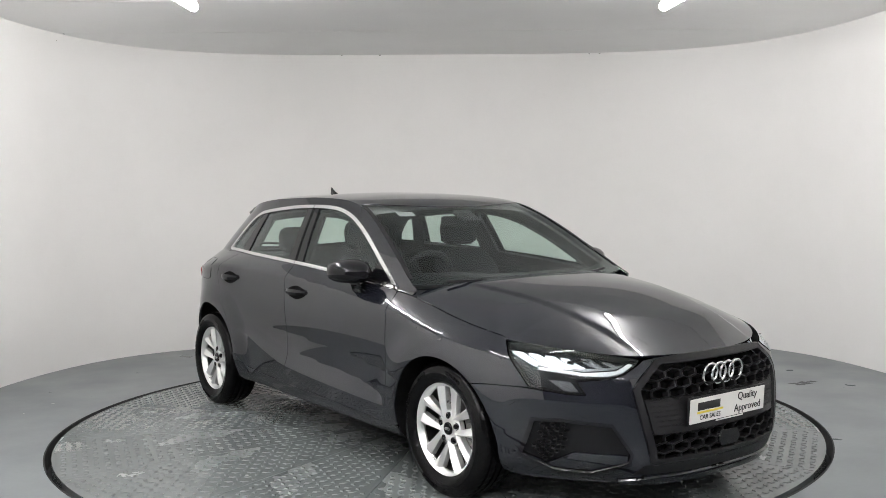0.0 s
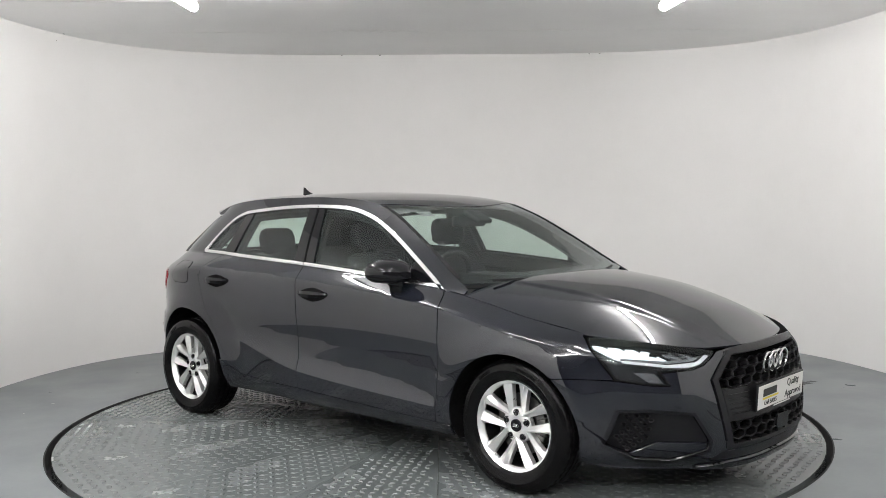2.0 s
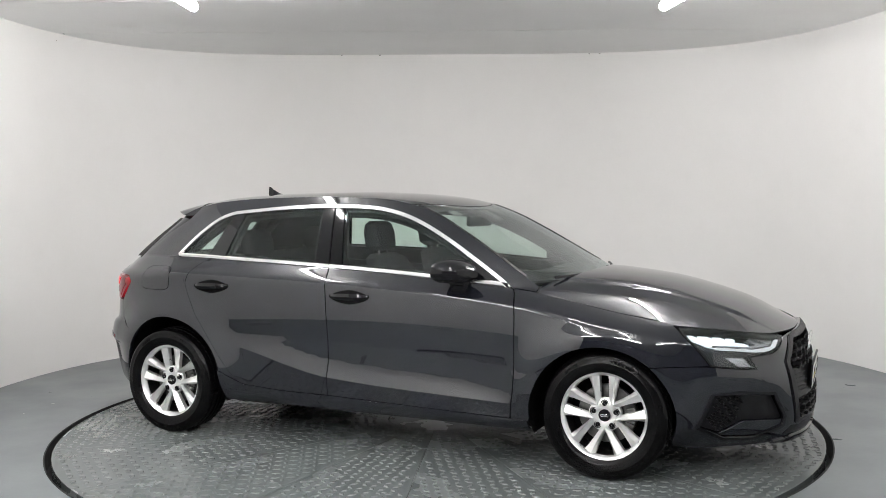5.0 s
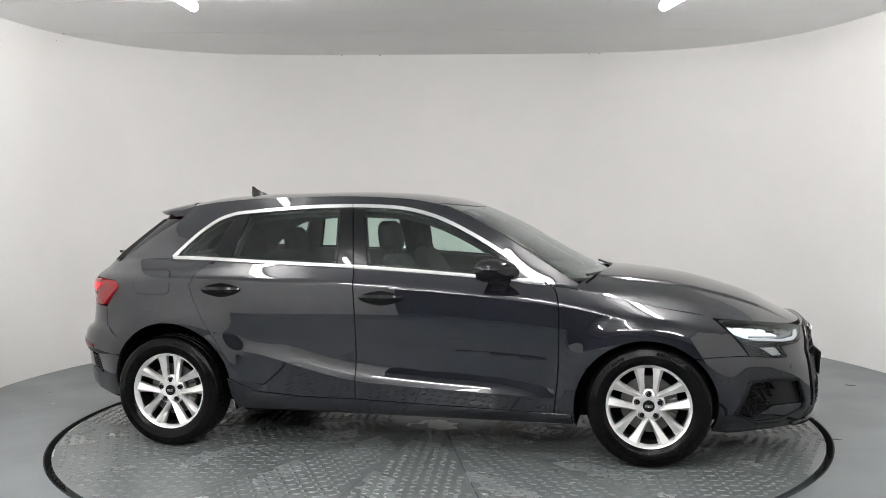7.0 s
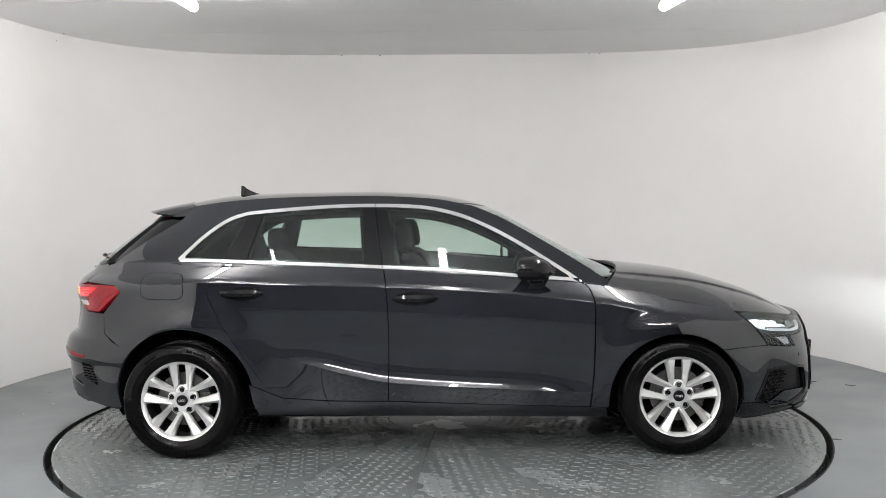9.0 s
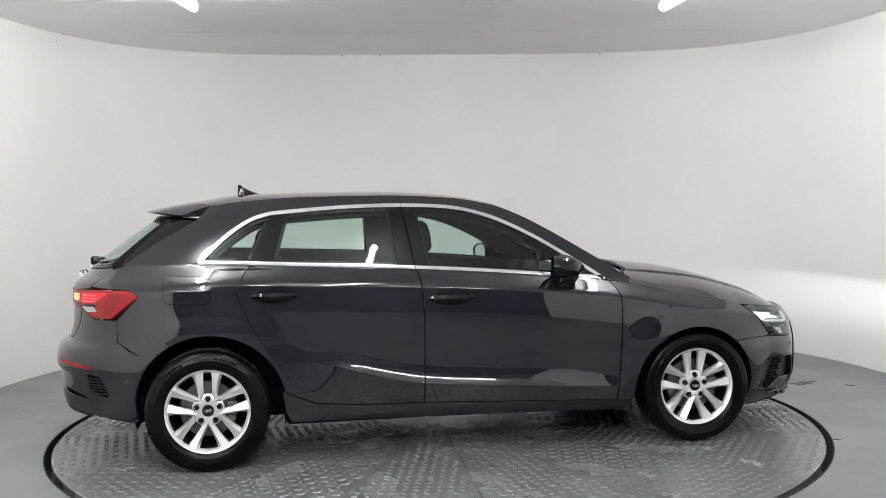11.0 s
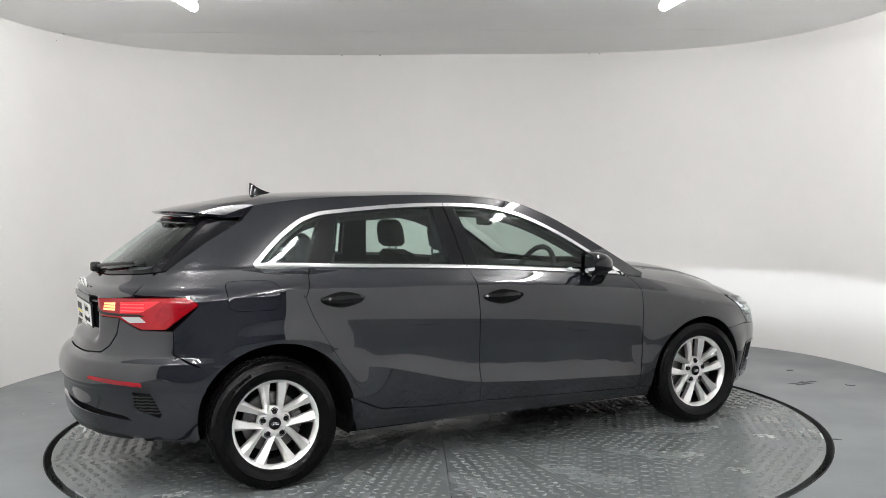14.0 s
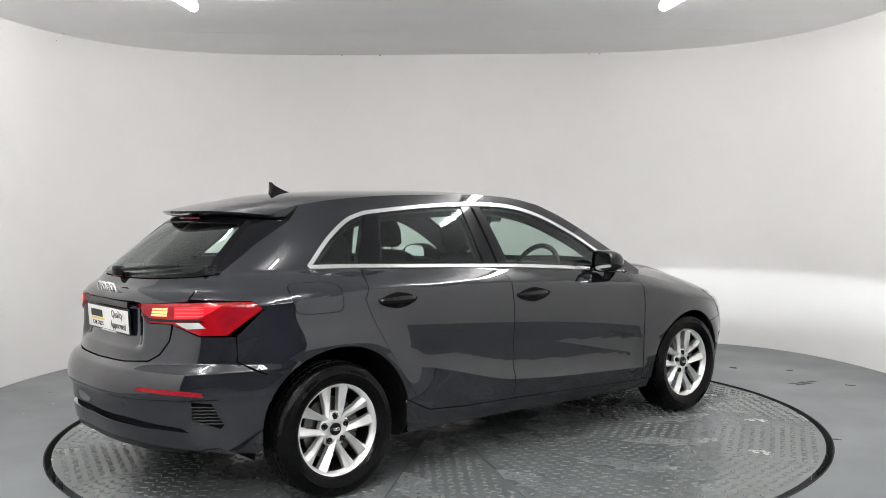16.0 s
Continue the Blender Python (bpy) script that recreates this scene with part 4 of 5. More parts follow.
def make_front():
    F = lambda y, z: uy(y, z, True)
    X = lambda x, z, s=-1: ux(x, z, True, s)
    s = surface("front")
    # headlamp outline, right half, in (u, z)
    lamp = [X(1.655, 0.737), X(1.72, 0.738), F(-0.629, 0.719), F(-0.52, 0.699), F(-0.416, 0.676), F(-0.50, 0.626), F(-0.553, 0.611), F(-0.662, 0.602), F(-0.640, 0.546), F(-0.69, 0.547), X(1.806, 0.565), X(1.775, 0.61), X(1.725, 0.668)]
    grille = [F(-0.36, 0.672), F(-0.27, 0.684), F(0.27, 0.684), F(0.36, 0.672), F(0.485, 0.562), F(0.420, 0.254), F(-0.420, 0.254), F(-0.485, 0.562)]
    grille_in = [F(-0.335, 0.656), F(0.335, 0.656), F(0.456, 0.556), F(0.394, 0.272), F(-0.394, 0.272), F(-0.456, 0.556)]
    arch = [X(ARCH_F[0] + ARCH_F[2] * math.cos(radians(a)), ARCH_F[1] + ARCH_F[2] * math.sin(radians(a))) for a in np.linspace(48, -18, 12)]
    vent = [F(-0.775, 0.438), F(-0.70, 0.444), F(-0.56, 0.424), F(-0.484, 0.295), F(-0.484, 0.245), F(-0.58, 0.196), F(-0.68, 0.200), F(-0.793, 0.272)]
    bottom = [X(1.72, 0.165), F(-0.70, 0.162), F(-0.50, 0.165), F(-0.3, 0.170), F(-0.1, 0.172)]
    mir = lambda o: [(-u, z) for u, z in o]
    right = [F(0.0, 0.690), F(-0.2, 0.688), F(-0.34, 0.682), F(-0.405, 0.673)] + [(u, z - 0.004) for u, z in lamp[5:11]] + [X(1.72, 0.5645), X(1.63, 0.5635)] + arch + bottom
    o = right + mir(right)[::-1]
    o = [p for i, p in enumerate(o) if i == 0 or math.hypot(p[0] - o[i - 1][0], p[1] - o[i - 1][1]) > 1e-4]
    if math.hypot(o[0][0] - o[-1][0], o[0][1] - o[-1][1]) < 1e-4:
        o.pop()
    bumper = sheet("front_bumper", o, s, PAINT, car, 0.018, [grille, vent, mir(vent)], 0.02, "grey bumper with dark side intakes")
    # grille: frame, backing, honeycomb
    gr = sheet("radiator_grille", grille, surface("front", lift=0.006), PLASTIC, car, 0.03, [grille_in], 0.03, "black honeycomb radiator grille")
    sheet("grille_back", grille, surface("front", lift=-0.05), LINER, gr, 0.06, (), 0.0)
    meshes = (bmesh.new(), bmesh.new())
    cw, ch, rise = 0.082, 0.050, 0.0375
    # limits in (y, z)
    lim = [(-0.335, 0.652), (0.335, 0.652), (0.452, 0.556), (0.390, 0.274), (-0.390, 0.274), (-0.452, 0.556)]
    for j in range(12):
        for i in range(-7, 8):
            y, z = (i + 0.5 * (j % 2)) * cw, 0.652 - j * rise
            bm = meshes[0 if z > 0.45 else 1]
            if 0.372 < z < 0.512:
                continue
            hexo = [(0.5, 0.25), (0, 0.5), (-0.5, 0.25), (-0.5, -0.25), (0, -0.5), (0.5, -0.25)]
            pts = [(y + cw * 0.98 * a, z + ch * 0.98 * b) for a, b in hexo]
            if not inside(np.array([p[0] for p in pts]), np.array([p[1] for p in pts]), lim).all():
                if not inside(np.array([y]), np.array([z]), lim)[0]:
                    continue
            rings = []
            for k, dep in ((1.02, -0.006), (0.96, 0.004), (0.84, 0.001), (0.76, -0.036)):
                ring = []
                for a, b in hexo:
                    yy, zz = y + cw * k * a, z + ch * k * b - (0.004 if dep < -0.02 else 0)
                    uu = uy(yy, zz, True)[0]
                    p, n = s(np.array([uu]), np.array([zz]))
                    ring.append(bm.verts.new(p[0] + n[0] * dep))
                rings.append(ring)
            for r, q in zip(rings, rings[1:]):
                for k in range(6):
                    bm.faces.new((r[k], r[(k + 1) % 6], q[(k + 1) % 6], q[k]))
    for bm in meshes:
        bmesh.ops.recalc_face_normals(bm, faces=bm.faces)
        cpart("grille_mesh", bm, PLASTIC, gr, "black honeycomb mesh", False)
    # closed middle band with thin bars
    o = [F(-0.44, 0.520), F(0.44, 0.520), F(0.41, 0.372), F(-0.41, 0.372)]
    sheet("middle_band", o, surface("front", lift=-0.006), PLASTIC, gr, 0.04, (), 0.01)
    for sg in (-1, 1):
        for k in range(6):
            z = 0.405 + 0.021 * k
            bm = bmesh.new()
            p, n = surface("front", lift=-0.003)(np.array([uy(sg * y, z, True)[0] for y in np.linspace(0.275, 0.395 + 0.005 * k, 5)]), np.full(5, z))
            tube(bm, p, 0.0022, 4)
            cpart("bar", bm, PLASTIC, gr)
    o = [F(y, z) for y, z in ((-0.055, 0.285), (0.055, 0.285), (0.070, 0.315), (0.055, 0.350), (-0.055, 0.350), (-0.070, 0.315))]
    sheet("sensor_cover", o, surface("front", lift=0.008), BLACK, gr, 0.04, (), 0.02, "flat gloss black sensor cover")
    # bright edge line of the grille
    for k in (1, -1):
        corners = [grille[0], grille[7], grille[6]]
        edge = [(k * (q[0] + (r[0] - q[0]) * t), q[1] + (r[1] - q[1]) * t) for q, r in zip(corners, corners[1:]) for t in np.linspace(0, 1, 9)[:-1]]
        p, n = surface("front", lift=0.005)(*np.array(edge).T)
        bm = bmesh.new()
        tube(bm, p, 0.0032, 6)
        cpart("grille_edge", bm, BLACK, gr, "gloss black grille edge")
    # plate and rings
    make_plate(facing(2.224, 0.0, 0.455, True, 4), PLASTIC)
    make_rings(facing(2.190, 0.0, 0.594, True, 8), 0.046, 0.057, 0.0062, "front_badge")
    # lower lip
    o = [F(-0.50, 0.178), F(-0.40, 0.194), F(0, 0.200), F(0.40, 0.194), F(0.50, 0.178), F(0.50, 0.166), F(0.4, 0.164), F(0, 0.164), F(-0.4, 0.164), F(-0.50, 0.166)]
    sheet("splitter", o, surface("front", lift=0.012), PAINT, bumper, 0.02, (), 0.03, "grey lower lip")
    o = [F(-0.44, 0.244), F(0, 0.246), F(0.44, 0.244), F(0.47, 0.205), F(0, 0.204), F(-0.47, 0.205)]
    sheet("lower_band", o, surface("front", lift=0.002), PLASTIC, bumper, 0.03, (), 0.004, "black band below the grille")
    for sg in (-1, 1):
        side_intake(bumper, vent if sg < 0 else mir(vent), sg, s)
        make_headlamp(lamp if sg < 0 else mir(lamp), sg)
        # round parking sensors
        bm = bmesh.new()
        z = 0.49
        p, n = frame_on(s, uy(sg * 0.62, z, True)[0], z)
        lathe(bm, [(0.011, 0.0), (0.011, 0.0015), (0.001, 0.002)], "z", 14)
        ob = cpart("parking_sensor", bm, PAINT, bumper)
        ob.matrix_basis = Matrix.Translation(p) @ n.to_track_quat("Z", "Y").to_matrix().to_4x4()


def side_intake(bumper, vent, sg, s):
    """Dark side intake: sloping floor, mesh patch, blade."""
    sheet("intake_back", vent, surface("front", lift=-0.028), PLASTIC, bumper, 0.03, (), 0.0, "black side intake")
    sheet("intake_frame", vent, surface("front", lift=0.003), BLACK, bumper, 0.03, [inset(vent, 0.014)], 0.030, "gloss black intake edge")
    patch = [uy(sg * y, z, True) for y, z in ((0.752, 0.418), (0.682, 0.410), (0.676, 0.305), (0.715, 0.240), (0.765, 0.290))]
    bm = bmesh.new()
    f = surface("front", lift=-0.012)
    for j in range(9):
        z = 0.408 - 0.019 * j
        for i in range(5):
            y = 0.772 - 0.024 * (i + 0.5 * (j % 2))
            u = uy(sg * y, z, True)
            if not inside(np.array([u[0]]), np.array([u[1]]), patch)[0]:
                continue
            p, n = frame_on(f, u[0], z)
            m = Matrix.Translation(p) @ n.to_track_quat("-Y", "Z").to_matrix().to_4x4()
            hexo = [(0.014 * a, 0.0105 * b) for a, b in ((1, 0), (0.5, 0.86), (-0.5, 0.86), (-1, 0), (-0.5, -0.86), (0.5, -0.86))]
            rings = [[bm.verts.new(m @ Vector((a * k, d, b * k))) for a, b in hexo] for k, d in ((1.0, 0.004), (0.95, -0.004), (0.74, -0.003), (0.70, 0.010))]
            for r, q in zip(rings, rings[1:]):
                for k in range(6):
                    bm.faces.new((r[k], r[(k + 1) % 6], q[(k + 1) % 6], q[k]))
    cpart("intake_mesh", bm, PLASTIC, bumper, "black honeycomb patch", False)
    o = [uy(sg * y, z, True) for y, z in ((0.715, 0.228), (0.660, 0.292), (0.502, 0.282), (0.498, 0.252), (0.585, 0.218), (0.68, 0.220))]
    sheet("intake_blade", o, surface("front", lift=-0.006), PAINT, bumper, 0.025, (), 0.02, "grey blade in the intake")


def make_headlamp(o, sg):
    lens = sheet("headlamp", o, surface("front", lift=0.002), LENS, car, 0.03, (), 0.0, "clear headlamp, lit white")
    lens.visible_shadow = False
    P = lambda y, z: uy(sg * y, z, True)
    sheet("lamp_edge", o, surface("front", lift=0.0005), LINER, lens, 0.03, [inset(o, 0.006)], 0.04)
    back = sheet("lamp_bowl", o, surface("front", lift=-0.06), BOWL, lens, 0.04, (), 0.0)
    # stepped reflector and white strips
    low = [P(0.755, 0.642), P(0.64, 0.623), P(0.56, 0.622), P(0.50, 0.636), P(0.445, 0.664), P(0.462, 0.668), P(0.52, 0.643), P(0.63, 0.638), P(0.744, 0.655)]
    sheet("day_lamp", low, surface("front", lift=-0.012), DAYGLOW, lens, 0.03, (), 0.012, "glowing white daytime lamp strip")
    hook = [P(0.735, 0.602), P(0.680, 0.598), P(0.660, 0.556), P(0.700, 0.558)]
    sheet("lower_lamp", hook, surface("front", lift=-0.014), REFLECTOR, lens, 0.03, (), 0.01, "silver lower reflector")
    for y0, y1, mat, zt in ((0.772, 0.746, MODULE, 0.724), (0.733, 0.708, MODULE, 0.718), (0.694, 0.672, MODULE, 0.711), (0.656, 0.638, MODULE, 0.703), (0.605, 0.575, REFLECTOR, 0.697), (0.545, 0.520, REFLECTOR, 0.684)):
        q = [P(y0, zt), P(y1, zt - 0.003), P(y1 - 0.030, 0.658), P(y0 - 0.030, 0.660)]
        sheet("lamp_module", q, surface("front", lift=-0.028), mat, lens, 0.03, (), 0.015, "headlamp module")
    # dark ribs and a silver shelf in the bowl
    shelf = [P(0.75, 0.662), P(0.62, 0.648), P(0.52, 0.652), P(0.47, 0.672), P(0.53, 0.662), P(0.63, 0.658), P(0.745, 0.672)]
    sheet("lamp_shelf", shelf, surface("front", lift=-0.022), REFLECTOR, lens, 0.03, (), 0.01)
    # projector: thin source under a long black hood, so that the beam has a flat top
    m = Matrix.Translation((1.905, sg * 0.600, 0.672)) @ Matrix.Rotation(radians(0.9), 4, "Y") @ Matrix.Rotation(radians(sg * 6), 4, "Z")
    bm = bmesh.new()
    q = [bm.verts.new(m @ Vector(c)) for c in ((0, -0.023, -0.0020), (0, 0.023, -0.0020), (0, 0.023, -0.0005), (0, -0.023, -0.0005))]
    bm.faces.new(q)
    cpart("light_source", bm, BEAM, lens, smooth=False)
    for name, z, reach in (("beam_hood", 0.001, 0.045), ("beam_sill", -0.0045, 0.016)):
        bm = bmesh.new()
        box(bm, (reach, 0.09, 0.002), m @ Vector((reach / 2 - 0.004, 0, z)), 0, m.to_3x3().to_4x4())
        cpart(name, bm, LINER, lens, smooth=False)
    for at, size in (((-0.003, 0, -0.004), (0.002, 0.09, 0.012)), ((0.016, 0.044, -0.004), (0.04, 0.002, 0.012)), ((0.016, -0.044, -0.004), (0.04, 0.002, 0.012))):
        bm = bmesh.new()
        box(bm, size, m @ Vector(at), 0, m.to_3x3().to_4x4())
        cpart("beam_shade", bm, LINER, lens, smooth=False)


def make_rear():
    B = lambda y, z: uy(y, z, False)
    X = lambda x, z, s=-1: ux(x, z, False, s)
    s = surface("rear")
    mir = lambda o: [(-u, z) for u, z in o]
    # rear window with its wide black sides
    half = [B(0.0, 1.295), B(-0.3, 1.292), X(-1.385, 1.268), X(-1.57, 1.155), X(-1.738, 1.042), B(-0.50, 1.028), B(-0.3, 1.018), B(0, 1.014)]
    o = half + mir(half)[::-1][1:-1]
    gl = [B(0.0, 1.270), B(-0.40, 1.262), B(-0.455, 1.235), B(-0.52, 1.08), B(-0.49, 1.046), B(-0.3, 1.032), B(0, 1.028)]
    glass_o = gl + mir(gl)[::-1][1:-1]
    trim = sheet("rear_screen_trim", o, s, GLAZE, car, 0.03, [glass_o], 0.012, "gloss black rear window surround")
    pane = sheet("rear_screen", glass_o, surface("rear", lift=-0.004), GLASS, car, 0.05, (), 0.0, "tinted rear window")
    pane.visible_shadow = False
    # upright black blades beside the rear window
    for sg in (-1, 1):
        bm = bmesh.new()
        rows = []
        for z in np.linspace(1.035, 1.272, 10):
            xo = float(x_rear(z))
            y = 0.545 - 0.10 * (z - 1.035) / 0.237
            xi = float(end_pos(np.array(uy(sg * y, z, False)[0]), np.array(z), False)[0])
            xo = xo + 0.82 * max(xi - xo, 0.0)
            rows.append([bm.verts.new(c) for c in ((xi + 0.012, sg * (y + 0.012), z), (xo, sg * y, z), (xo + 0.002, sg * (y - 0.008), z), (xi + 0.012, sg * (y - 0.016), z))])
        for r, q in zip(rows, rows[1:]):
            for i in range(3):
                bm.faces.new((r[i], r[i + 1], q[i + 1], q[i]))
        bm.faces.new(rows[0]), bm.faces.new(rows[-1])
        bmesh.ops.recalc_face_normals(bm, faces=bm.faces)
        cpart("side_blade", bm, GLAZE, car, "gloss black blade beside the rear window")
    # tailgate
    half = [B(0, 1.008), B(-0.3, 1.012), B(-0.50, 1.022), X(-1.742, 1.031), X(-1.765, 1.020), X(-1.850, 0.982), X(-1.912, 0.930), B(-0.535, 0.922), B(-0.40, 0.914), B(-0.29, 0.907),
            B(-0.42, 0.826), B(-0.535, 0.826), B(-0.525, 0.755), B(-0.484, 0.695), B(-0.430, 0.664), B(-0.28, 0.652), B(0, 0.648)]
    o = half + mir(half)[::-1][1:-1]
    gate = sheet("tailgate", o, s, PAINT, car, 0.02, (), 0.014, "grey tailgate")
    bm = bmesh.new()
    box(bm, (0.015, 0.54, 0.03), (-2.050, 0, 0.898), 0.004)
    cpart("handle_strip", bm, BLACK, gate, smooth=False)
    make_plate(facing(-2.050, 0.0, 0.817, False, 3), PLASTIC)
    make_rings(facing(-2.041, 0.0, 0.953, False, 14), 0.039, 0.053, 0.0046, "rear_badge")
    # wiper
    bm = bmesh.new()
    path = []
    for t in np.linspace(0, 1, 8):
        y, z = 0.02 - 0.42 * t, 1.040 + 0.030 * t
        x, _ = end_pos(np.array(uy(y, z, False)[0]), np.array(z), False)
        path.append((float(x) - 0.022 + 0.006 * t, y, z + 0.004))
    tube(bm, path, 0.009, 6)
    box(bm, (0.05, 0.05, 0.05), (-1.985, 0.02, 1.040), 0.012)
    cpart("rear_wiper", bm, PLASTIC, car, "black rear wiper")
    # bumper
    arch = [X(ARCH_R[0] + ARCH_R[2] * math.cos(radians(a)), ARCH_R[1] + ARCH_R[2] * math.sin(radians(a))) for a in np.linspace(131, 187, 10)]
    slot = [B(-0.61, 0.352), B(-0.39, 0.375), B(0, 0.386), B(0.39, 0.375), B(0.61, 0.352), B(0.59, 0.374), B(0.39, 0.410), B(0, 0.420), B(-0.39, 0.410), B(-0.59, 0.374)]
    vent = [B(-0.640, 0.492), B(-0.693, 0.484), B(-0.716, 0.388), B(-0.704, 0.370), B(-0.628, 0.415)]
    half = [B(0, 0.643), B(-0.28, 0.646), B(-0.434, 0.657), B(-0.490, 0.690), B(-0.532, 0.752), B(-0.545, 0.822), B(-0.642, 0.773), X(-1.762, 0.770), X(-1.763, 0.661), X(-1.655, 0.602)] + arch + [X(-1.70, 0.250), B(-0.594, 0.272), B(-0.372, 0.308), B(0, 0.320)]
    o = half + mir(half)[::-1][1:-1]
    bumper = sheet("rear_bumper", o, s, PAINT, car, 0.018, [slot, vent, mir(vent)], 0.02, "grey rear bumper")
    sheet("diffuser_slot", inset(slot, -0.004), surface("rear", lift=-0.018), LINER, bumper, 0.03, (), 0.0, "black lower slot")
    low = [B(-0.594, 0.276), B(-0.372, 0.312), B(0, 0.324), B(0.372, 0.312), B(0.594, 0.276), B(0.57, 0.252), B(0.35, 0.280), B(0, 0.290), B(-0.35, 0.280), B(-0.57, 0.252)]
    sheet("lower_lip", low, surface("rear", lift=-0.006), PLASTIC, bumper, 0.03, (), 0.02, "black lower edge")
    for sg in (-1, 1):
        q = (lambda a: a) if sg < 0 else mir
        # narrow reflector
        o = q([B(-0.437, 0.543), B(-0.454, 0.557), B(-0.56, 0.551), B(-0.682, 0.536), B(-0.684, 0.518), B(-0.56, 0.531)])
        sheet("reflector", o, surface("rear", lift=0.003), REDDARK, bumper, 0.03, (), 0.01, "narrow red reflector")
        sheet("vent_back", q(vent), surface("rear", lift=-0.02), LINER, bumper, 0.03, (), 0.0)
        for k in range(6):
            bm = bmesh.new()
            z = 0.392 + 0.015 * k
            f = surface("rear", lift=-0.001)
            us = np.linspace(uy(sg * (0.632 + 0.0 * k), z, False)[0], uy(sg * (0.712 - 0.003 * k), z, False)[0], 6)
            p, n = f(us, np.full(6, z) + 0.003 * np.array([0, 1, 0, 1, 0, 1]))
            tube(bm, p, 0.0035, 5)
            cpart("vent_slat", bm, PLASTIC, bumper)
        make_tail_lamp(q, B, X, sg)


def make_tail_lamp(q, B, X, sg):
    outer = q([B(-0.295, 0.904), B(-0.40, 0.911), B(-0.539, 0.918), B(-0.66, 0.921), X(-1.69, 0.921), X(-1.660, 0.898), X(-1.656, 0.887), B(-0.722, 0.780), B(-0.645, 0.780), B(-0.538, 0.831), B(-0.424, 0.831)])
    lamp = sheet("tail_lamp", outer, surface("rear", lift=0.004), REDLENS, car, 0.025, (), 0.03, "red tail lamp, lit")
    for name, mat, o in (
            ("lamp_glow", AMBERGLOW, [B(-0.450, 0.896), B(-0.522, 0.900), B(-0.518, 0.862), B(-0.440, 0.862)]),
            ("lamp_glow", REDGLOW, [B(-0.552, 0.903), B(-0.62, 0.906), B(-0.705, 0.908), B(-0.675, 0.880), B(-0.64, 0.856), B(-0.55, 0.852)]),
            ("clear_lens", SMOKE, [B(-0.556, 0.834), B(-0.640, 0.836), B(-0.662, 0.812), B(-0.60, 0.808)]),
            ("dark_bar", BLACK, [B(-0.300, 0.900), B(-0.43, 0.852), B(-0.538, 0.848), B(-0.64, 0.848), B(-0.66, 0.838), B(-0.54, 0.838), B(-0.425, 0.838)]),
            ("facet", REDDARK, [B(-0.720, 0.905), X(-1.690, 0.908), X(-1.672, 0.890), B(-0.745, 0.850), B(-0.715, 0.795), B(-0.690, 0.840)])):
        sheet(name, q(o), surface("rear", lift=0.0065), mat, lamp, 0.03, (), 0.003)
    for z in (0.864, 0.879, 0.894):
        o = [B(-0.556, z + 0.002), B(-0.655, z + 0.003), B(-0.655, z - 0.002), B(-0.556, z - 0.003)]
        sheet("glow_bar", q(o), surface("rear", lift=0.0085), REDBAR, lamp, 0.03, (), 0.002)
    for z in (0.873, 0.887):
        o = [B(-0.445, z + 0.0012), B(-0.520, z + 0.0012), B(-0.520, z - 0.0012), B(-0.445, z - 0.0012)]
        sheet("lamp_rib", q(o), surface("rear", lift=0.0085), REDLENS, lamp, 0.03, (), 0.002)


def make_underbody():
    bm = bmesh.new()
    box(bm, (1.85, 1.50, 0.10), (0.0, 0, 0.245), 0.02)
    box(bm, (0.34, 1.05, 0.08), (1.86, 0, 0.245), 0.02)
    box(bm, (0.26, 1.0, 0.12), (-1.78, 0, 0.35), 0.02)
    box(bm, (3.7, 0.95, 0.16), (0.0, 0, 0.29), 0.02)
    cpart("underbody", bm, LINER, car, "black underbody", False)
    for size, at in (((0.9, 1.08, 0.30), (1.35, 0, 0.55)), ((0.75, 1.06, 0.42), (-1.48, 0, 0.56))):
        bm = bmesh.new()
        box(bm, size, at, 0.03)
        cpart("inner_structure", bm, LINER, car, "", False)


def rounded(bm, stations, k=20, power=0.55):
    """A soft upright form: stations of (x, y, z, half-depth, half-width)."""
    rows = []
    for x, y, z, a, b in stations:
        rows.append([bm.verts.new((x + a * math.copysign(abs(math.cos(t)) ** power, math.cos(t)), y + b * math.copysign(abs(math.sin(t)) ** power, math.sin(t)), z)) for t in np.linspace(0, math.tau, k + 1)[:-1]])
    for r, s in zip(rows, rows[1:]):
        for i in range(k):
            bm.faces.new((r[i], r[(i + 1) % k], s[(i + 1) % k], s[i]))
    bm.faces.new(rows[0][::-1]), bm.faces.new(rows[-1])


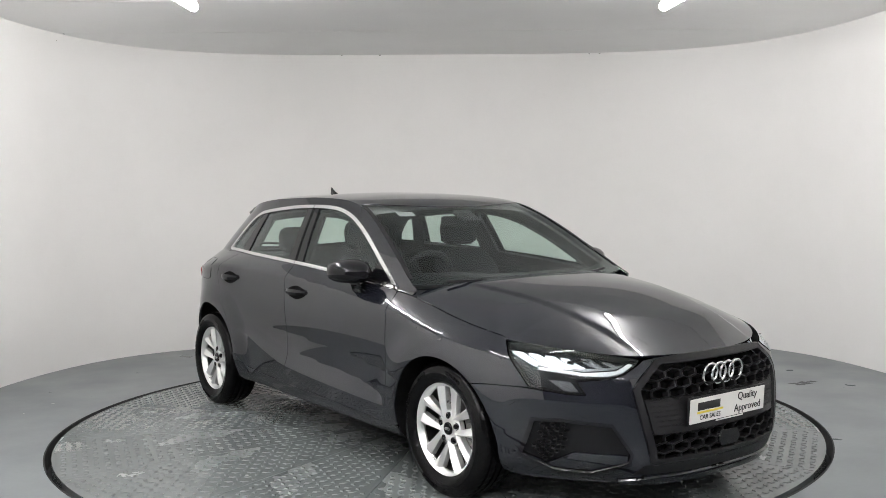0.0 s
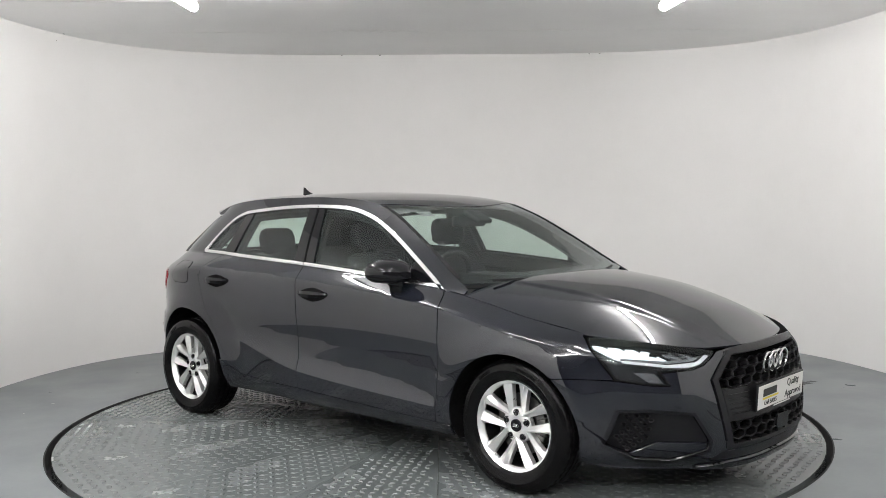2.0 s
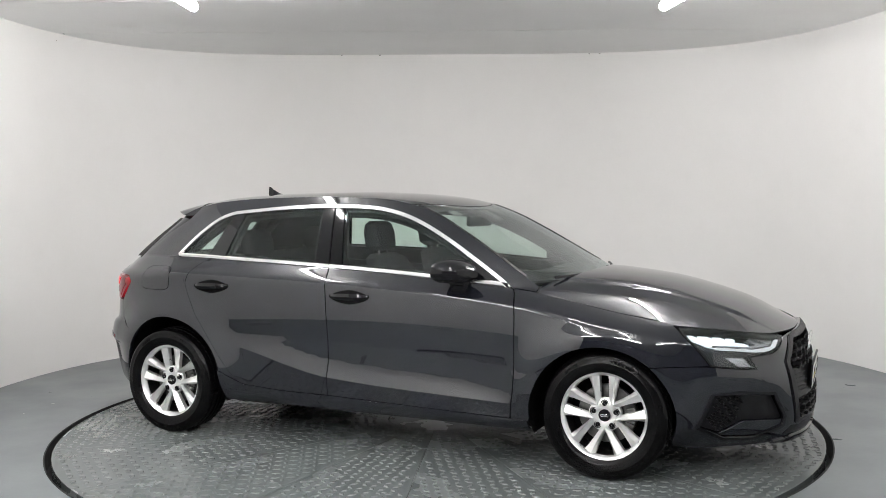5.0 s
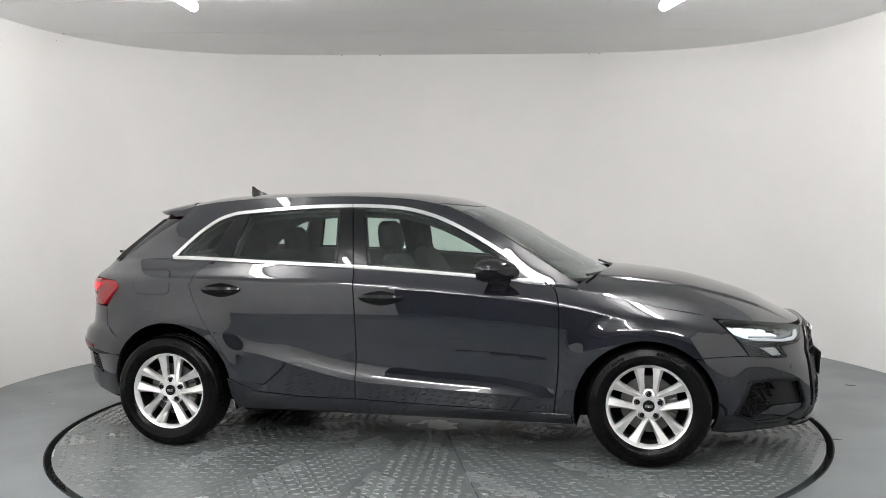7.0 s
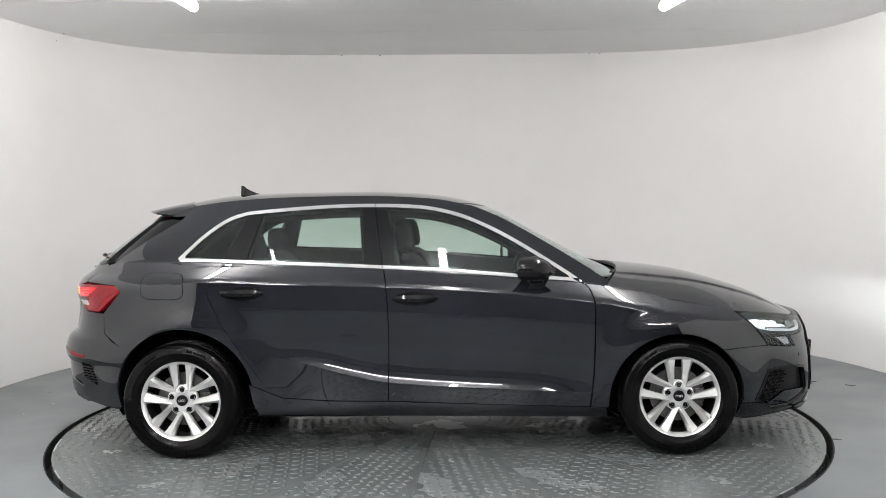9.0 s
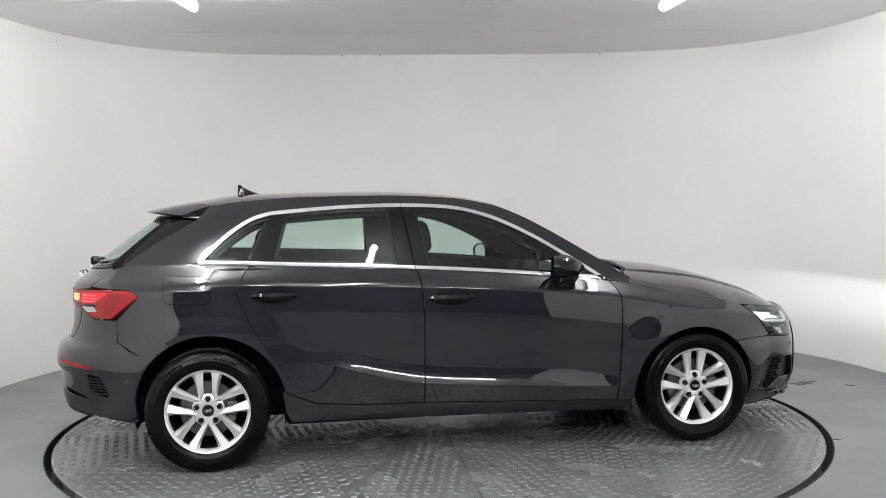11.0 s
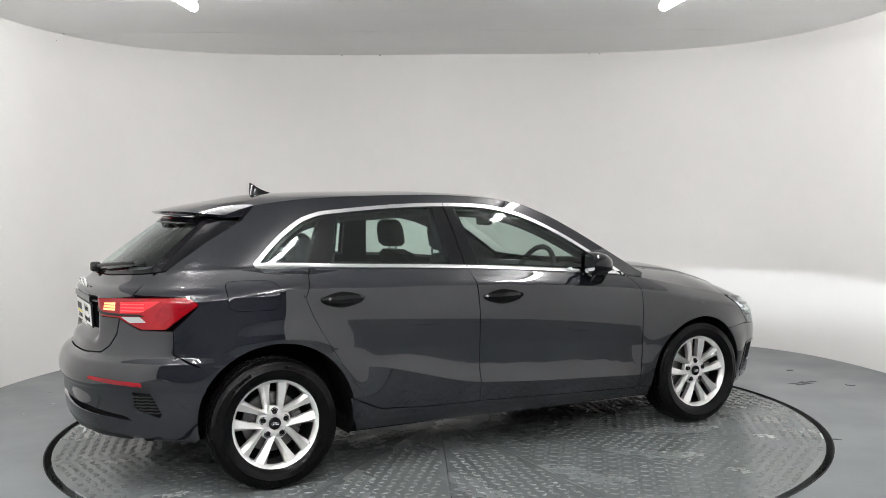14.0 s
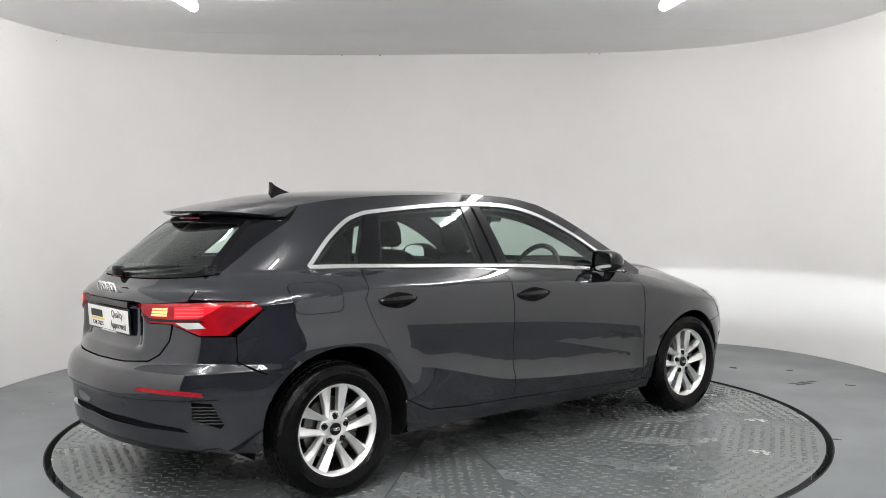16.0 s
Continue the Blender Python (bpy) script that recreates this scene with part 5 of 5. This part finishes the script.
def make_seat(x, y, wide, name, rests, drop=0.0):
    bm = bmesh.new()
    rounded(bm, [(x + 0.02, y, 0.50, 0.10, wide * 0.8), (x, y, 0.62, 0.09, wide), (x - 0.06, y, 0.80, 0.075, wide), (x - 0.12, y, 0.95, 0.065, wide * 0.93), (x - 0.16, y, 1.03, 0.055, wide * 0.75), (x - 0.175, y, 1.055, 0.035, wide * 0.5)])
    seat = cpart(name, bm, CLOTH, car, "dark cloth seat")
    bm = bmesh.new()
    box(bm, (0.50, wide * 2, 0.16), (x + 0.25, y, 0.47), 0.05)
    cpart("cushion", bm, CLOTH, seat)
    for ry in rests:
        bm = bmesh.new()
        xx = x - 0.185
        rounded(bm, [(xx + a, ry, z - drop, b, c) for a, z, b, c in ((0, 1.075, 0.040, 0.085), (-0.005, 1.10, 0.055, 0.125), (-0.015, 1.18, 0.055, 0.130), (-0.02, 1.225, 0.045, 0.115), (-0.022, 1.245, 0.025, 0.085))])
        cpart("headrest", bm, CLOTH, seat)
        for d in (-0.05, 0.05):
            bm = bmesh.new()
            tube(bm, [(xx + 0.01, ry + d, 1.02 - drop), (xx, ry + d, 1.11 - drop)], 0.006, 6)
            cpart("headrest_rod", bm, STEEL, seat)


def make_cabin():
    make_seat(0.05, -0.36, 0.25, "driver_seat", (-0.36,))
    make_seat(0.05, 0.36, 0.25, "passenger_seat", (0.36,))
    make_seat(-0.82, 0.0, 0.60, "rear_bench", (-0.36, 0.36), 0.05)
    # dashboard
    bm = bmesh.new()
    rows = []
    for y in np.linspace(-0.70, 0.70, 15):
        up = 0.03 * math.exp(-((y + 0.36) / 0.2) ** 2)
        sh = 0.16 * (y / 0.7) ** 2
        rows.append([bm.verts.new((x - sh * k, y, z + up * g)) for x, z, k, g in ((1.06, 0.915, 1, 0), (0.86, 0.945, 0.6, 0), (0.72, 0.945, 0.3, 1), (0.66, 0.91, 0.2, 1), (0.64, 0.80, 0.2, 0), (0.60, 0.60, 0.2, 0), (1.0, 0.55, 1, 0))])
    for r, s in zip(rows, rows[1:]):
        for i in range(6):
            bm.faces.new((r[i], r[i + 1], s[i + 1], s[i]))
    bmesh.ops.recalc_face_normals(bm, faces=bm.faces)
    dash = cpart("dashboard", bm, CABIN, car, "dark grey dashboard")
    # steering wheel, on the right
    bm = bmesh.new()
    m = Matrix.Translation((0.47, -0.36, 0.90)) @ Matrix.Rotation(radians(-68), 4, "Y")
    tube(bm, [m @ Vector((0.185 * math.cos(a), 0.185 * math.sin(a), 0)) for a in np.linspace(0, math.tau, 37)[:-1]], 0.016, 8, True)
    for a in (0, 180, 270, 90):
        if a != 0:
            t = radians(a)
            tube(bm, [m @ Vector((0.05 * math.cos(t), 0.05 * math.sin(t), -0.02)), m @ Vector((0.18 * math.cos(t), 0.18 * math.sin(t), 0))], 0.016, 6)
    box(bm, (0.13, 0.14, 0.05), m @ Vector((0, 0, -0.02)), 0.015, m.to_3x3().to_4x4())
    cpart("steering_wheel", bm, CABIN, car, "dark steering wheel")
    bm = bmesh.new()
    tube(bm, [(0.47, -0.36, 0.89), (0.70, -0.36, 0.83)], 0.04, 8)
    cpart("steering_column", bm, CABIN, car)
    # inside mirror
    bm = bmesh.new()
    box(bm, (0.035, 0.24, 0.065), (0.34, 0.0, 1.235), 0.014, Matrix.Rotation(radians(-12), 4, "Z"))
    tube(bm, [(0.35, 0, 1.25), (0.41, 0, 1.275)], 0.012, 6)
    cpart("inside_mirror", bm, CABIN, car, "dark inside mirror")
    bm = bmesh.new()
    box(bm, (0.14, 0.12, 0.03), (0.41, 0.0, 1.262), 0.01, Matrix.Rotation(radians(26), 4, "Y"))
    cpart("sensor_housing", bm, CABIN, car)
    # permit holder at the screen's top corner
    bm = bmesh.new()
    box(bm, (0.05, 0.11, 0.002), (0.36, -0.40, 1.285), 0, Matrix.Rotation(radians(28), 4, "Y"))
    cpart("screen_sticker", bm, SMOKE, car, "pale grey screen sticker", False)
    # door linings, pillars and parcel shelf
    for sg in (-1, 1):
        o = [(0.88, 0.45), (0.86, 0.885)] + [(x, z - 0.014) for x, z in BELT[1:] if x > -1.04] + [(-1.04, 0.78), (-0.90, 0.58), (-0.86, 0.45)]
        sheet("door_lining", o, surface("side", sg, -0.055), CABIN, car, 0.08, (), 0.0)
        cant = [(float(x), float(z_edge(x)) - 0.008) for x in np.linspace(0.90, -1.36, 40)]
        o = [(0.93, 0.92)] + cant[1:] + [(-1.66, 1.08), (-1.62, 1.0), (-1.1, 1.0), (0.80, 0.88)]
        holes = []
        w = inset(WINDOW, 0.040)
        holes.append(clip(w, (-1.107, 1.04), (-0.985, 1.29)))
        holes.append(clip(clip(w, (-0.905, 1.29), (-0.98, 1.04)), (-0.335, 1.00), (-0.367, 1.34)))
        holes.append(clip(w, (-0.223, 1.33), (-0.155, 1.00)))
        sheet("pillar_lining", o, surface("side", sg, -0.045), CABIN, car, 0.05, holes, 0.02)
    bm = bmesh.new()
    box(bm, (0.58, 1.05, 0.025), (-1.45, 0, 0.985), 0.008)
    cpart("parcel_shelf", bm, CABIN, car, "dark parcel shelf", False)
    bm = bmesh.new()
    box(bm, (0.9, 0.22, 0.25), (0.2, 0, 0.55), 0.03)
    cpart("centre_console", bm, CABIN, car, "", False)


for sg in (-1, 1):
    make_side(sg)
make_upper()
make_front()
make_rear()
make_underbody()
make_cabin()
place_wheels()


# ---- turntable of sixteen tread plates ----
def make_turntable():
    table = new("turntable")
    n, inner = 16, 0.32
    half = math.pi / n
    random.seed(5)
    bm = bmesh.new()
    gap = 0.0022
    top = []
    for r, ks in ((inner, range(5)), (TABLE_R, range(12, -1, -1))):
        m = 4 if r == inner else 12
        for k in ks:
            a = -half + 2 * half * k / m
            a -= math.copysign(gap / r, a) if k in (0, m) else 0
            top.append((r * math.cos(a), r * math.sin(a)))
    up = [bm.verts.new((x, y, 0.0)) for x, y in top]
    dn = [bm.verts.new((x, y, -0.02)) for x, y in top]
    face = bm.faces.new(up)
    face.normal_update()
    if face.normal.z < 0:
        face.normal_flip()
    for i in range(len(up)):
        bm.faces.new((up[i - 1], up[i], dn[i], dn[i - 1]))
    # raised lozenges in two directions
    pitch = 0.054
    rows = int(TABLE_R / pitch)
    for i in range(rows + 1):
        for j in range(-9, 10):
            x, y = i * pitch + pitch * 0.5, j * pitch
            r, a = math.hypot(x, y), math.atan2(y, x)
            if r < inner + 0.03 or r > TABLE_R - 0.025 or abs(a) > half - 0.026 / r:
                continue
            turn = radians(45 if (i + j) % 2 else -45)
            c, s = math.cos(turn), math.sin(turn)
            low = [(-0.023, 0), (0, -0.0125), (0.023, 0), (0, 0.0125)]
            hi = [(-0.014, 0), (0, -0.0075), (0.014, 0), (0, 0.0075)]
            lv = [bm.verts.new((x + c * p - s * q, y + s * p + c * q, 0.0)) for p, q in low]
            hv = [bm.verts.new((x + c * p - s * q, y + s * p + c * q, 0.0042)) for p, q in hi]
            bm.faces.new(hv).material_index = 1
            for k in range(4):
                bm.faces.new((lv[k], lv[(k + 1) % 4], hv[(k + 1) % 4], hv[k]))
    first = part("tread_plate", bm, PLATE, table, "grey painted steel tread plate")
    first.data.materials.append(WORN_GLINT)
    for k in range(n):
        ob = first if k == 0 else first.copy()
        if k:
            scene.collection.objects.link(ob)
        ob.matrix_basis = pose(0, 0, 0, 0, 0, -48.4 + 11.25 + 22.5 * k)
    bm = bmesh.new()
    rings = lathe(bm, [(inner - 0.004, -0.02), (inner - 0.004, 0.0), (0.02, 0.0)], "z", 48)
    bm.faces.new(rings[-1])
    part("centre_plate", bm, PLATE, table)
    bm = bmesh.new()
    lathe(bm, [(TABLE_R + 0.002, -0.1), (TABLE_R + 0.002, 0.001), (TABLE_R - 0.008, 0.001), (TABLE_R - 0.008, -0.1)], "z", 160)
    part("rim", bm, PLATE, table, "steel rim of the turntable")
    return tagged(table, "round grey steel turntable of tread plates", "turntable")


def make_marks():
    """Worn patches, scuffs and chips on the painted floor."""
    random.seed(11)
    for x, y, size, mat, label in ((2.68, 0.89, 0.15, SCUFF, "dark worn patch on the grey floor"), (2.75, 1.45, 0.05, SCUFF, "dark scuff on the grey floor"), (-2.66, 0.59, 0.022, CHIP, "white paint chip on the floor"),
                                   (-2.85, 1.0, 0.03, SCUFF, "dark scuff on the grey floor"), (-2.73, 0.29, 0.018, CHIP, "white paint chip on the floor"), (2.72, -0.65, 0.03, SCUFF, "dark scuff on the grey floor"), (-2.45, 1.75, 0.035, SCUFF, "dark scuff on the grey floor")):
        bm = bmesh.new()
        for k in range(5 if size > 0.1 else 1):
            cx, cy = (random.uniform(-1, 1) * size * 0.8, random.uniform(-1, 1) * size * 0.6) if size > 0.1 else (0, 0)
            r0 = size * (0.30 if size > 0.1 else 0.5)
            ring = [bm.verts.new((x + cx + r0 * random.uniform(0.5, 1.3) * math.cos(a), y + cy + 0.6 * r0 * random.uniform(0.5, 1.3) * math.sin(a), 0.0012 + 0.0003 * k)) for a in np.linspace(0, math.tau, 14)[:-1]]
            bm.faces.new(ring)
        tagged(mesh_object("floor_mark", bm, mat), label, "floor mark", kind="structure")


make_marks()
turntable = make_turntable()
TURN = [(0.5 * k, pose(0, 0, 0, 0, 0, -53.69 + 5.813 * 0.5 * k)) for k in range(33)]


def motions():
    walk(turntable, TURN)
    walk(car, TURN)


motions()
